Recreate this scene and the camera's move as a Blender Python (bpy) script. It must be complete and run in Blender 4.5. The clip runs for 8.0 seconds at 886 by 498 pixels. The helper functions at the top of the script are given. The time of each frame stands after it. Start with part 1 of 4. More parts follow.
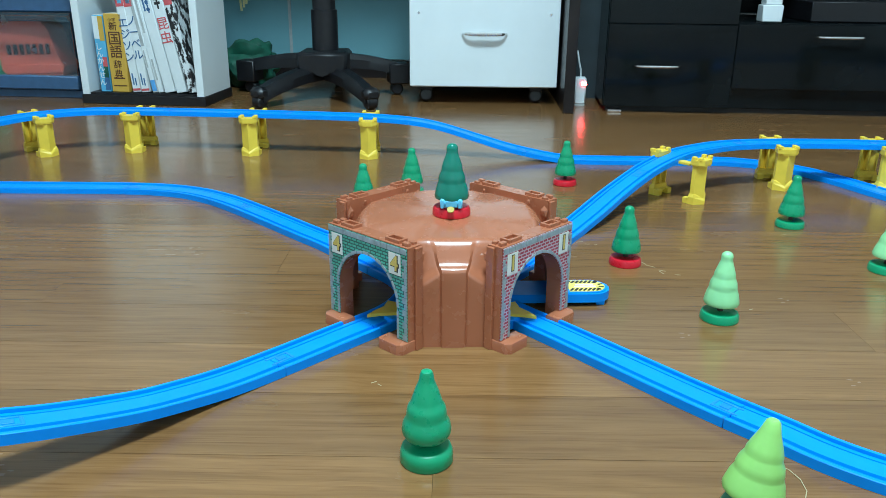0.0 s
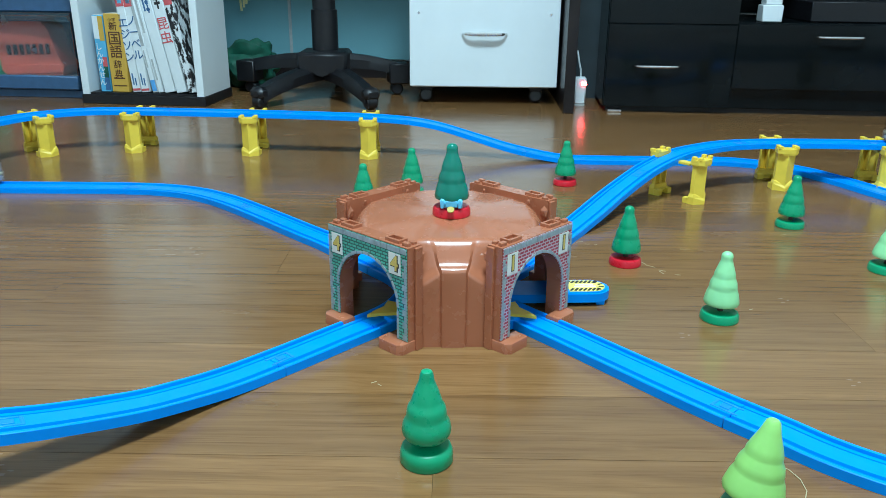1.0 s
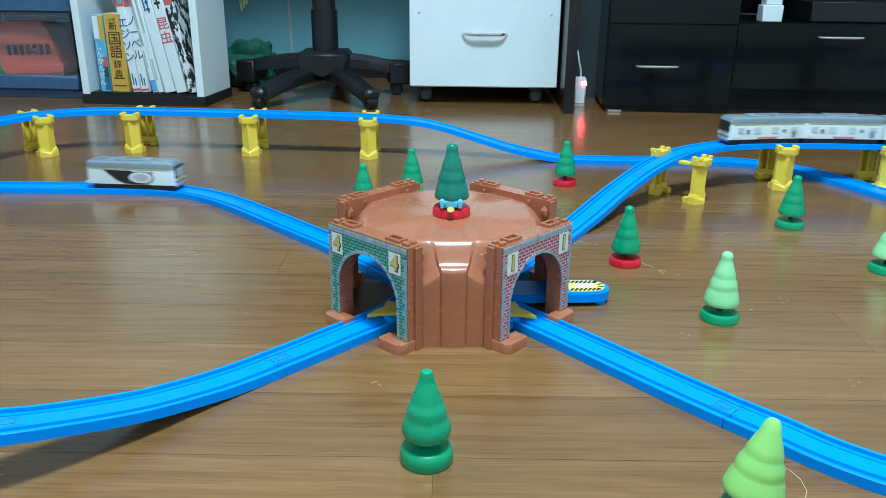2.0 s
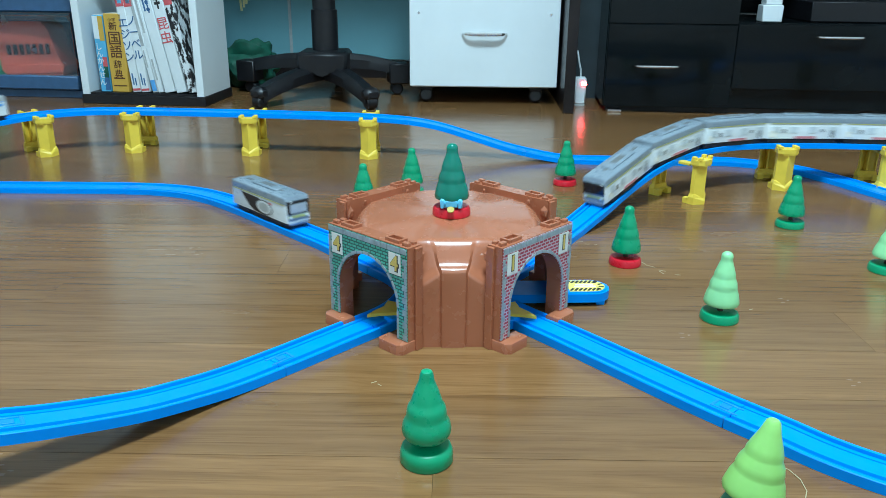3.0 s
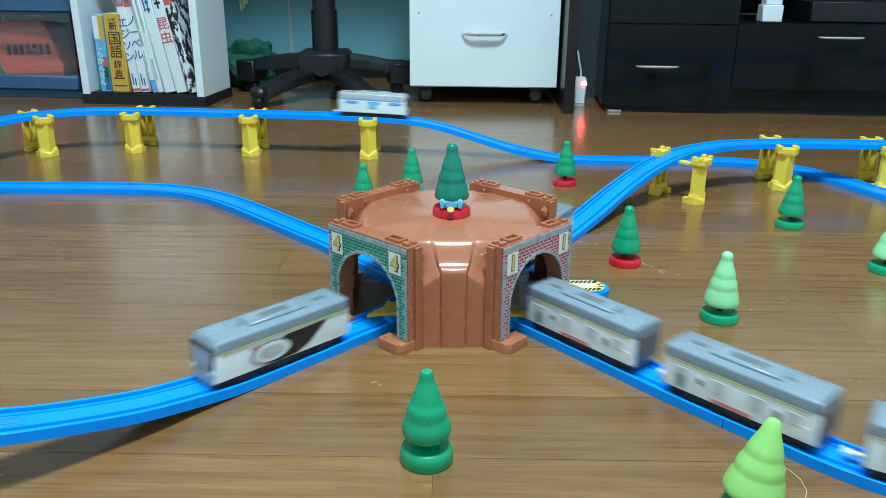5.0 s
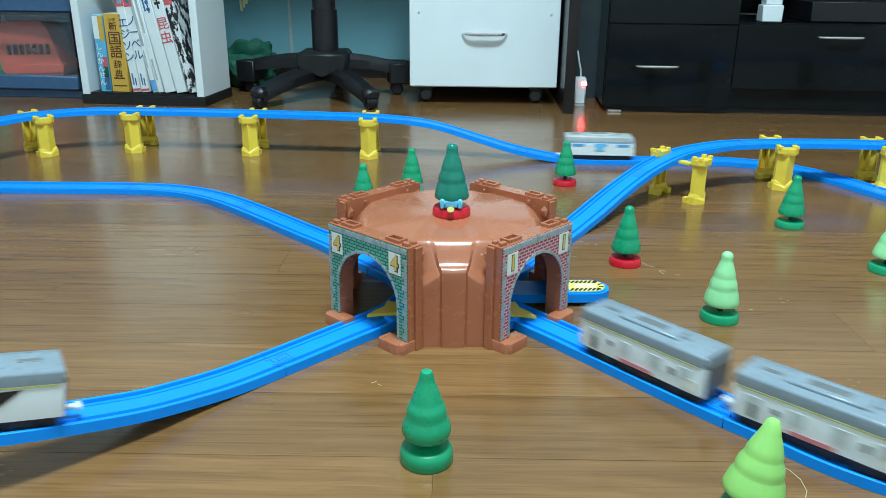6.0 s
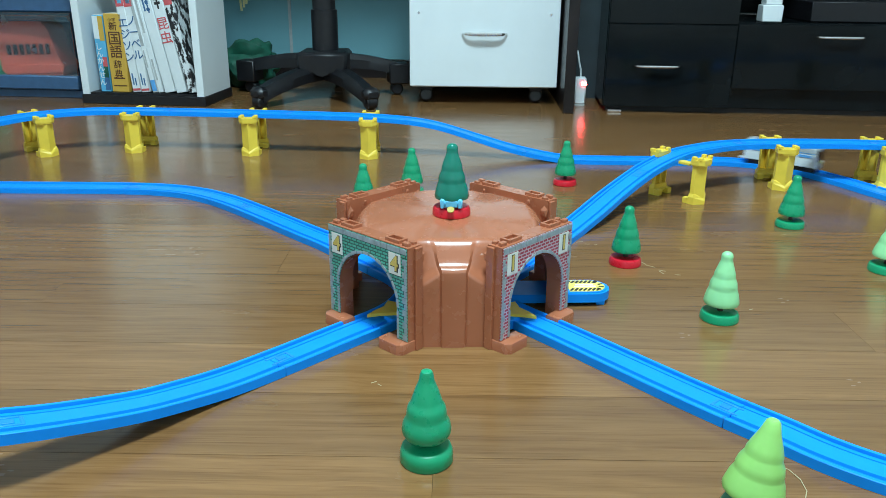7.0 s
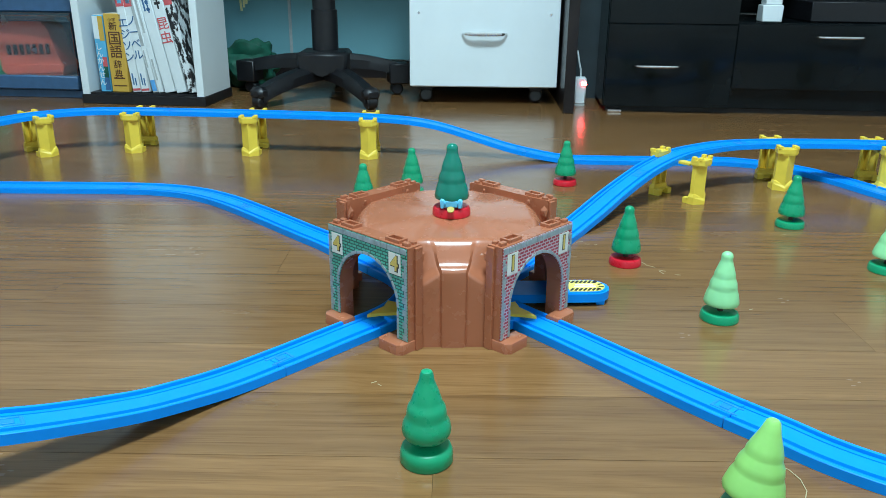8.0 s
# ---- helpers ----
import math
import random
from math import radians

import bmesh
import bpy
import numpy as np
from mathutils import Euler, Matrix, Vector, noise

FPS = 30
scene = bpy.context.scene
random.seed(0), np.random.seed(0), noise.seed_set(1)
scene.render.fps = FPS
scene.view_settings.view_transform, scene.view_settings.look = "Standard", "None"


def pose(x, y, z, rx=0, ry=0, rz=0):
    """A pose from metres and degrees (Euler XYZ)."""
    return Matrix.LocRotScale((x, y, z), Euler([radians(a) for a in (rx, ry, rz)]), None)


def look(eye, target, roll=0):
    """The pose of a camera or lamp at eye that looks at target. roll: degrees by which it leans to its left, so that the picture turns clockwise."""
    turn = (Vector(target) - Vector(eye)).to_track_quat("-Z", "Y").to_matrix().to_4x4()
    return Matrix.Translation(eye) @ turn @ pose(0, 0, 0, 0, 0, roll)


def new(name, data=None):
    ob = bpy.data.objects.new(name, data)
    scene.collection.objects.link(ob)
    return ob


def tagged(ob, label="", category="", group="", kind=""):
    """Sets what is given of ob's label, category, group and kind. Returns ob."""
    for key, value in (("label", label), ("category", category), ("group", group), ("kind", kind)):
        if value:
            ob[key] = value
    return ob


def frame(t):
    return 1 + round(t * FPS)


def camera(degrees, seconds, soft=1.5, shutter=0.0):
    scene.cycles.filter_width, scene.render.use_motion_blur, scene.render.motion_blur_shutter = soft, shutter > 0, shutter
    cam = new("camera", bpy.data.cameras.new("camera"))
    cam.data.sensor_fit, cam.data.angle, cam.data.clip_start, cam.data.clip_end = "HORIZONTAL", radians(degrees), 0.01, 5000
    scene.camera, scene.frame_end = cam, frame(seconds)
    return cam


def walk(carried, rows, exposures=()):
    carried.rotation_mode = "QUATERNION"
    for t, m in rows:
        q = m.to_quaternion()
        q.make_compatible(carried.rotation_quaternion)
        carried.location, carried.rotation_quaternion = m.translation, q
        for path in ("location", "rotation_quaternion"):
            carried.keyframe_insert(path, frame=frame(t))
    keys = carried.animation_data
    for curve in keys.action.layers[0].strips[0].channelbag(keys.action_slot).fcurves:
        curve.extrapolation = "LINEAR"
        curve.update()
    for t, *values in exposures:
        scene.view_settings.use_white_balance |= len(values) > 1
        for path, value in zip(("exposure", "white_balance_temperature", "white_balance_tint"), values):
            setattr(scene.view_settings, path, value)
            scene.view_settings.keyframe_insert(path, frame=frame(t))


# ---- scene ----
H_EYE, TILT = 0.3168, 19.77
cam = camera(58.99, 8.0, soft=0.85, shutter=0.8)
eye = Vector((0, 0, H_EYE))
aim = eye + Vector((0, math.cos(radians(TILT)), -math.sin(radians(TILT))))
walk(cam, [(0.0, look(eye, aim, 0.515)), (8.0, look(eye, aim, 0.515))],
     # the camera's white balance drifts a little
     [(0.0, 0.0, 6450, 10), (1.5, 0.0, 6250, 10), (3.5, 0.0, 6280, 10), (4.7, 0.0, 6400, 10), (6.5, 0.0, 6700, 10), (8.0, 0.0, 6500, 10)])

# ---- light: one round ceiling lamp in a closed room at night ----
world = bpy.data.worlds.new("world")
scene.world = world
world.use_nodes = True
world.node_tree.nodes["Background"].inputs[0].default_value = (0.6, 0.75, 1.0, 1)
world.node_tree.nodes["Background"].inputs[1].default_value = 0.02
lamp = bpy.data.lights.new("ceiling_lamp", "AREA")
lamp.shape, lamp.size, lamp.energy, lamp.color = "DISK", 0.60, 95, (0.60, 0.87, 1.0)
LAMP_AT = (0.08, 0.26, 2.27)
new("ceiling_lamp", lamp).matrix_world = pose(*LAMP_AT)


# ---- materials ----
def nodes(name):
    m = bpy.data.materials.new(name)
    m.use_nodes = True
    t = m.node_tree
    return m, t, t.nodes["Principled BSDF"]


def link(t, a, b):
    t.links.new(a, b)


def coords(t, scale=(1, 1, 1), kind="Object", offset_random=False):
    c = t.nodes.new("ShaderNodeTexCoord")
    mp = t.nodes.new("ShaderNodeMapping")
    mp.inputs["Scale"].default_value = scale
    link(t, c.outputs[kind], mp.inputs["Vector"])
    if offset_random:
        info = t.nodes.new("ShaderNodeObjectInfo")
        mul = t.nodes.new("ShaderNodeVectorMath")
        mul.operation = "SCALE"
        mul.inputs[0].default_value = (17, 9, 23)
        link(t, info.outputs["Random"], mul.inputs["Scale"])
        link(t, mul.outputs[0], mp.inputs["Location"])
    return mp.outputs[0]


def noise_tex(t, vec, scale, detail=4, rough=0.55):
    n = t.nodes.new("ShaderNodeTexNoise")
    n.inputs["Scale"].default_value, n.inputs["Detail"].default_value, n.inputs["Roughness"].default_value = scale, detail, rough
    link(t, vec, n.inputs["Vector"])
    return n.outputs["Fac"]


def ramp(t, fac, stops):
    r = t.nodes.new("ShaderNodeValToRGB")
    while len(r.color_ramp.elements) < len(stops):
        r.color_ramp.elements.new(0.5)
    for e, (p, c) in zip(r.color_ramp.elements, stops):
        e.position, e.color = p, (*c, 1) if len(c) == 3 else c
    link(t, fac, r.inputs[0])
    return r.outputs[0]


def bump(t, height, bsdf, strength=0.2, dist=0.001):
    b = t.nodes.new("ShaderNodeBump")
    b.inputs["Strength"].default_value, b.inputs["Distance"].default_value = strength, dist
    link(t, height, b.inputs["Height"])
    link(t, b.outputs[0], bsdf.inputs["Normal"])


def plastic(name, colour, rough=0.35, vary=0.12, subsurface=0.0, metal=0.0, grain=60.0, bumps=0.05, coat=0.0, ior=1.5):
    """Moulded plastic or paint: faint mottling, faint uneven gloss, fine relief."""
    m, t, b = nodes(name)
    v = coords(t)
    n = noise_tex(t, v, grain)
    lo = tuple(c * (1 - vary) for c in colour)
    hi = tuple(min(1, c * (1 + vary)) for c in colour)
    link(t, ramp(t, n, [(0.3, lo), (0.7, hi)]), b.inputs["Base Color"])
    n2 = noise_tex(t, v, grain * 4)
    link(t, ramp(t, n2, [(0.3, (rough * 0.8,) * 3), (0.75, (min(1, rough * 1.25),) * 3)]), b.inputs["Roughness"])
    b.inputs["Metallic"].default_value = metal
    b.inputs["IOR"].default_value = ior
    b.inputs["Coat Weight"].default_value = coat
    b.inputs["Coat Roughness"].default_value = 0.1
    if subsurface:
        b.inputs["Subsurface Weight"].default_value = subsurface
        b.inputs["Subsurface Radius"].default_value = (0.003, 0.003, 0.003)
    bump(t, n2, b, bumps, 0.0004)
    return m


def wood_floor():
    m, t, b = nodes("oak_flooring")
    v = coords(t, (1.6, 46, 46), offset_random=True)
    warp = noise_tex(t, coords(t, (3, 9, 9), offset_random=True), 1.5, 2)
    add = t.nodes.new("ShaderNodeVectorMath")
    add.operation = "MULTIPLY_ADD"
    link(t, warp, add.inputs[0])
    add.inputs[1].default_value = (0.0, 1.6, 1.6)
    link(t, v, add.inputs[2])
    g = noise_tex(t, add.outputs[0], 2.6, 8, 0.62)
    fine = noise_tex(t, coords(t, (9, 420, 420), offset_random=True), 1.0, 4, 0.72)
    base = ramp(t, g, [(0.25, (0.158, 0.073, 0.026)), (0.47, (0.207, 0.099, 0.036)), (0.62, (0.238, 0.117, 0.044)), (0.8, (0.270, 0.137, 0.054))])
    pores = ramp(t, fine, [(0.30, (0.62, 0.55, 0.47)), (0.50, (1, 1, 1))])
    mul = t.nodes.new("ShaderNodeMix")
    mul.data_type, mul.blend_type = "RGBA", "MULTIPLY"
    mul.inputs["Factor"].default_value = 0.85
    link(t, base, mul.inputs["A"])
    link(t, pores, mul.inputs["B"])
    info = t.nodes.new("ShaderNodeObjectInfo")
    hsv = t.nodes.new("ShaderNodeHueSaturation")
    hsv.inputs["Saturation"].default_value = 1.01
    val = t.nodes.new("ShaderNodeMapRange")
    val.inputs["To Min"].default_value, val.inputs["To Max"].default_value = 0.90, 1.11
    link(t, info.outputs["Random"], val.inputs["Value"])
    link(t, val.outputs[0], hsv.inputs["Value"])
    link(t, mul.outputs["Result"], hsv.inputs["Color"])
    link(t, hsv.outputs[0], b.inputs["Base Color"])
    scuff = noise_tex(t, coords(t, (1, 3, 1)), 7, 5)
    link(t, ramp(t, scuff, [(0.3, (0.17,) * 3), (0.75, (0.30,) * 3)]), b.inputs["Roughness"])
    b.inputs["Coat Weight"].default_value = 0.35
    b.inputs["Coat Roughness"].default_value = 0.16
    bump(t, fine, b, 0.10, 0.0006)
    return m


def brick_print(name, c1, c2, mortar):
    """Printed brickwork on a glossy sticker, courses 3.4 mm high."""
    m, t, b = nodes(name)
    c = t.nodes.new("ShaderNodeTexCoord")
    sep = t.nodes.new("ShaderNodeSeparateXYZ")
    com = t.nodes.new("ShaderNodeCombineXYZ")
    link(t, c.outputs["Object"], sep.inputs[0])
    link(t, sep.outputs["Y"], com.inputs["X"])
    link(t, sep.outputs["Z"], com.inputs["Y"])
    br = t.nodes.new("ShaderNodeTexBrick")
    br.inputs["Color1"].default_value, br.inputs["Color2"].default_value, br.inputs["Mortar"].default_value = (*c1, 1), (*c2, 1), (*mortar, 1)
    br.inputs["Scale"].default_value = 1.0
    br.inputs["Brick Width"].default_value, br.inputs["Row Height"].default_value = 0.0062, 0.0030
    br.inputs["Mortar Size"].default_value, br.inputs["Mortar Smooth"].default_value = 0.00055, 0.15
    link(t, com.outputs[0], br.inputs["Vector"])
    link(t, br.outputs["Color"], b.inputs["Base Color"])
    b.inputs["Roughness"].default_value = 0.35
    return m


def glowing(name, colour, strength):
    m, t, b = nodes(name)
    b.inputs["Base Color"].default_value = (*colour, 1)
    b.inputs["Emission Color"].default_value = (*colour, 1)
    b.inputs["Emission Strength"].default_value = strength
    return m


def clear_plastic():
    m, t, b = nodes("clear_plastic")
    b.inputs["Base Color"].default_value = (0.78, 0.90, 0.96, 1)
    b.inputs["Transmission Weight"].default_value = 0.97
    n = noise_tex(t, coords(t), 30)
    link(t, ramp(t, n, [(0.3, (0.16,) * 3), (0.8, (0.30,) * 3)]), b.inputs["Roughness"])
    b.inputs["IOR"].default_value = 1.2
    return m


FLOOR = wood_floor()
BLUE = plastic("track_blue", (0.0005, 0.270, 0.88), 0.40, 0.04, grain=25, ior=1.27)
BLUE_TAB = plastic("track_blue_tab", (0.002, 0.22, 0.66), 0.45, 0.06, grain=40)
BROWN = plastic("terracotta_plastic", (0.41, 0.132, 0.064), 0.25, 0.04, grain=18, coat=0.2, bumps=0.012)
YELLOW = plastic("pier_yellow", (0.84, 0.60, 0.065), 0.40, 0.05, grain=50)
DARK_TREE = plastic("dark_green_plastic", (0.002, 0.300, 0.135), 0.30, 0.06, 0.1, grain=40)
BLUISH_TREE = plastic("sea_green_plastic", (0.002, 0.185, 0.125), 0.16, 0.06, 0.1, grain=40)
LIGHT_TREE = plastic("light_green_plastic", (0.31, 0.70, 0.33), 0.38, 0.06, 0.15, grain=40)
LIME_TREE = plastic("lime_green_plastic", (0.29, 0.60, 0.15), 0.40, 0.06, 0.15, grain=40)
GREEN_BASE = plastic("base_green_plastic", (0.002, 0.290, 0.125), 0.32, 0.06, grain=40)
RED_BASE = plastic("base_red_plastic", (0.62, 0.010, 0.024), 0.30, 0.06, grain=40)
TRUNK = plastic("trunk_brown", (0.035, 0.018, 0.010), 0.5)
TEAL_BRICK = brick_print("teal_brick_print", (0.075, 0.42, 0.30), (0.10, 0.50, 0.36), (0.02, 0.10, 0.08))
RED_BRICK = brick_print("red_brick_print", (0.40, 0.026, 0.055), (0.50, 0.045, 0.075), (0.60, 0.50, 0.52))
STONE_PRINT = plastic("grey_stone_print", (0.32, 0.38, 0.39), 0.4, 0.2, grain=120)
DARK_LINE = plastic("dark_print", (0.02, 0.025, 0.03), 0.4)
CREAM_PRINT = plastic("cream_print", (0.80, 0.80, 0.71), 0.4, 0.03)
NUMERAL = plastic("ochre_print", (0.72, 0.52, 0.13), 0.4, 0.05)
BLACK_PRINT = plastic("black_print", (0.012, 0.012, 0.013), 0.4)
WHITE_PAPER = plastic("white_laminate", (0.74, 0.79, 0.80), 0.38, 0.03, grain=8)
BLACK_GLOSS = plastic("black_gloss_lacquer", (0.004, 0.006, 0.007), 0.10, 0.2, grain=6, bumps=0.02, ior=1.32)
DARK_WOOD = plastic("dark_brown_laminate", (0.014, 0.010, 0.010), 0.35, 0.3, grain=20, ior=1.4)
BLACK_PLASTIC = plastic("black_plastic", (0.006, 0.006, 0.008), 0.42, 0.2, grain=60)
CHROME = plastic("brushed_chrome", (0.80, 0.80, 0.80), 0.20, 0.05, metal=1.0)
PANEL_BLUE = plastic("pale_blue_grey_laminate", (0.165, 0.39, 0.445), 0.5, 0.06, grain=6)
# dark grey that holds the shade of the gap beside the desk
GAP_SHADE = plastic("gap_shade_grey", (0.030, 0.044, 0.050), 0.4, 0.15, grain=20)
WALL_PAINT = plastic("off_white_wallpaper", (0.72, 0.72, 0.71), 0.8, 0.04, grain=140, bumps=0.3)
NAVY = plastic("navy_plastic", (0.040, 0.105, 0.210), 0.4, 0.1)
CLEAR = clear_plastic()
ORANGE = plastic("orange_red_plastic", (0.62, 0.085, 0.045), 0.4, 0.06)
GREEN_CLOTH = plastic("dark_green_cloth", (0.004, 0.085, 0.050), 0.7, 0.3, grain=40, bumps=0.4)
RIBBON = plastic("yellow_ribbon", (0.76, 0.72, 0.34), 0.6)
TRAIN_WHITE = plastic("train_white", (0.68, 0.73, 0.74), 0.32, 0.03, grain=30)
TRAIN_GREY = plastic("train_grey", (0.215, 0.265, 0.305), 0.30, 0.06, grain=40)
TRAIN_DARK = plastic("train_underframe", (0.018, 0.019, 0.022), 0.5, 0.2)
WINDOW_BLACK = plastic("window_black", (0.015, 0.016, 0.02), 0.15)
LIME_LINE = plastic("yellow_green_line", (0.44, 0.45, 0.14), 0.35)
PINK_PRINT = plastic("red_print", (0.55, 0.21, 0.23), 0.35)
SKY_PRINT = plastic("sky_blue_print", (0.10, 0.36, 0.72), 0.35)
GREY_PRINT = plastic("pale_grey_print", (0.42, 0.45, 0.45), 0.35)
TOY_BLUE = plastic("toy_light_blue", (0.12, 0.52, 0.78), 0.35)
HAZARD_YELLOW = plastic("hazard_yellow", (0.80, 0.66, 0.16), 0.4)
RED_GLOW = glowing("red_led", (1.0, 0.05, 0.05), 30.0)
PALE_WINDOW = plastic("pale_window_print", (0.52, 0.58, 0.60), 0.3)
OLIVE_DISC = plastic("olive_yellow_plastic", (0.42, 0.31, 0.05), 0.6)
THREAD = plastic("pale_thread", (0.50, 0.42, 0.24), 0.6)
FAINT_PRINT = plastic("faint_dark_print", (0.14, 0.15, 0.15), 0.35)
LAMP_GLOW = glowing("lamp_diffuser", (0.92, 0.97, 1.0), 3.0)


# ---- mesh helpers ----
def finish(name, bm, material, smooth=False):
    me = bpy.data.meshes.new(name)
    bmesh.ops.recalc_face_normals(bm, faces=bm.faces)
    bm.to_mesh(me)
    bm.free()
    me.materials.append(material)
    if smooth:
        me.shade_smooth()
        me.set_sharp_from_angle(angle=radians(38))
    return me


def part(name, bm, material, parent=None, label="", at_pose=None, smooth=True):
    ob = new(name, finish(name, bm, material, smooth))
    if parent is not None:
        ob.parent = parent
    if at_pose is not None:
        ob.matrix_basis = at_pose
    if label:
        tagged(ob, label)
    return ob


def thing(name, m, label, category, group="", kind=""):
    ob = new(name)
    ob.empty_display_size = 0.02
    ob.matrix_basis = m
    return tagged(ob, label, category, group, kind)


def box(bm, x0, x1, y0, y1, z0, z1, bevel=0.0, segments=1, m=None):
    r = bmesh.ops.create_cube(bm, size=1)
    vs = r["verts"]
    for v in vs:
        v.co = Vector((x0 + (v.co.x + 0.5) * (x1 - x0), y0 + (v.co.y + 0.5) * (y1 - y0), z0 + (v.co.z + 0.5) * (z1 - z0)))
    if bevel:
        es = list({e for v in vs for e in v.link_edges})
        out = bmesh.ops.bevel(bm, geom=es, offset=bevel, segments=segments, affect="EDGES", profile=0.5, clamp_overlap=True)
        vs = list({v for f in out["faces"] for v in f.verts} | {v for v in vs if v.is_valid})
    if m is not None:
        bmesh.ops.transform(bm, matrix=m, verts=vs)
    return bm


def boxes(rows, bevel=0.0):
    bm = bmesh.new()
    for r in rows:
        box(bm, *r, bevel=bevel)
    return bm


def lathe(profile, n=32, bm=None, m=None):
    """Turns (r, z) pairs about z; r = 0 at an end closes it."""
    bm = bm or bmesh.new()
    rings = []
    for r, z in profile:
        if r < 1e-6:
            rings.append([bm.verts.new((0, 0, z))])
        else:
            rings.append([bm.verts.new((r * math.cos(2 * math.pi * k / n), r * math.sin(2 * math.pi * k / n), z)) for k in range(n)])
    for a, b in zip(rings, rings[1:]):
        for k in range(n):
            l = (k + 1) % n
            if len(a) == 1 and len(b) > 1:
                bm.faces.new((a[0], b[k], b[l]))
            elif len(b) == 1 and len(a) > 1:
                bm.faces.new((a[k], a[l], b[0]))
            elif len(a) > 1:
                bm.faces.new((a[k], a[l], b[l], b[k]))
    if m is not None:
        bmesh.ops.transform(bm, matrix=m, verts=[v for ring in rings for v in ring])
    return bm


def rod(bm, a, b, r, n=10):
    a, b = Vector(a), Vector(b)
    d = b - a
    m = Matrix.Translation(a) @ d.to_track_quat("Z", "Y").to_matrix().to_4x4()
    return lathe([(0, 0), (r, 0), (r, d.length), (0, d.length)], n, bm, m)


def prism(bm, outline, z0, z1, m=None):
    """An outline in the xy plane, from z0 to z1."""
    lo = [bm.verts.new((x, y, z0)) for x, y in outline]
    hi = [bm.verts.new((x, y, z1)) for x, y in outline]
    bm.faces.new(lo[::-1])
    bm.faces.new(hi)
    n = len(outline)
    for k in range(n):
        bm.faces.new((lo[k], lo[(k + 1) % n], hi[(k + 1) % n], hi[k]))
    if m is not None:
        bmesh.ops.transform(bm, matrix=m, verts=lo + hi)
    return bm


def sweep(profile, spine, bm=None):
    """A closed cross profile (side, up) carried along a line of points; side is to the left."""
    bm = bm or bmesh.new()
    rings = []
    n = len(spine)
    for i in range(n):
        d = spine[min(i + 1, n - 1)] - spine[max(i - 1, 0)]
        d = Vector(d).normalized()
        side = Vector((-d.y, d.x, 0)).normalized()
        up = d.cross(side) * 1.0
        rings.append([bm.verts.new(Vector(spine[i]) + side * s + up * u) for s, u in profile])
    k = len(profile)
    for a, b in zip(rings, rings[1:]):
        for j in range(k):
            bm.faces.new((a[j], a[(j + 1) % k], b[(j + 1) % k], b[j]))
    bm.faces.new(rings[0][::-1])
    bm.faces.new(rings[-1])
    return bm


def writing(text, size, material, parent, m, depth=0.0002, name="lettering", bold=0.0):
    """Letters as a thin mesh, in the local xy plane, centred."""
    c = bpy.data.curves.new(name, "FONT")
    c.body, c.size, c.align_x, c.align_y, c.extrude = text, size, "CENTER", "CENTER", depth
    c.offset = bold
    tmp = bpy.data.objects.new(name, c)
    scene.collection.objects.link(tmp)
    me = bpy.data.meshes.new_from_object(tmp.evaluated_get(bpy.context.evaluated_depsgraph_get()))
    bpy.data.objects.remove(tmp)
    bpy.data.curves.remove(c)
    me.name = name
    me.materials.clear()
    me.materials.append(material)
    ob = new(name, me)
    ob.parent = parent
    ob.matrix_basis = m
    return ob


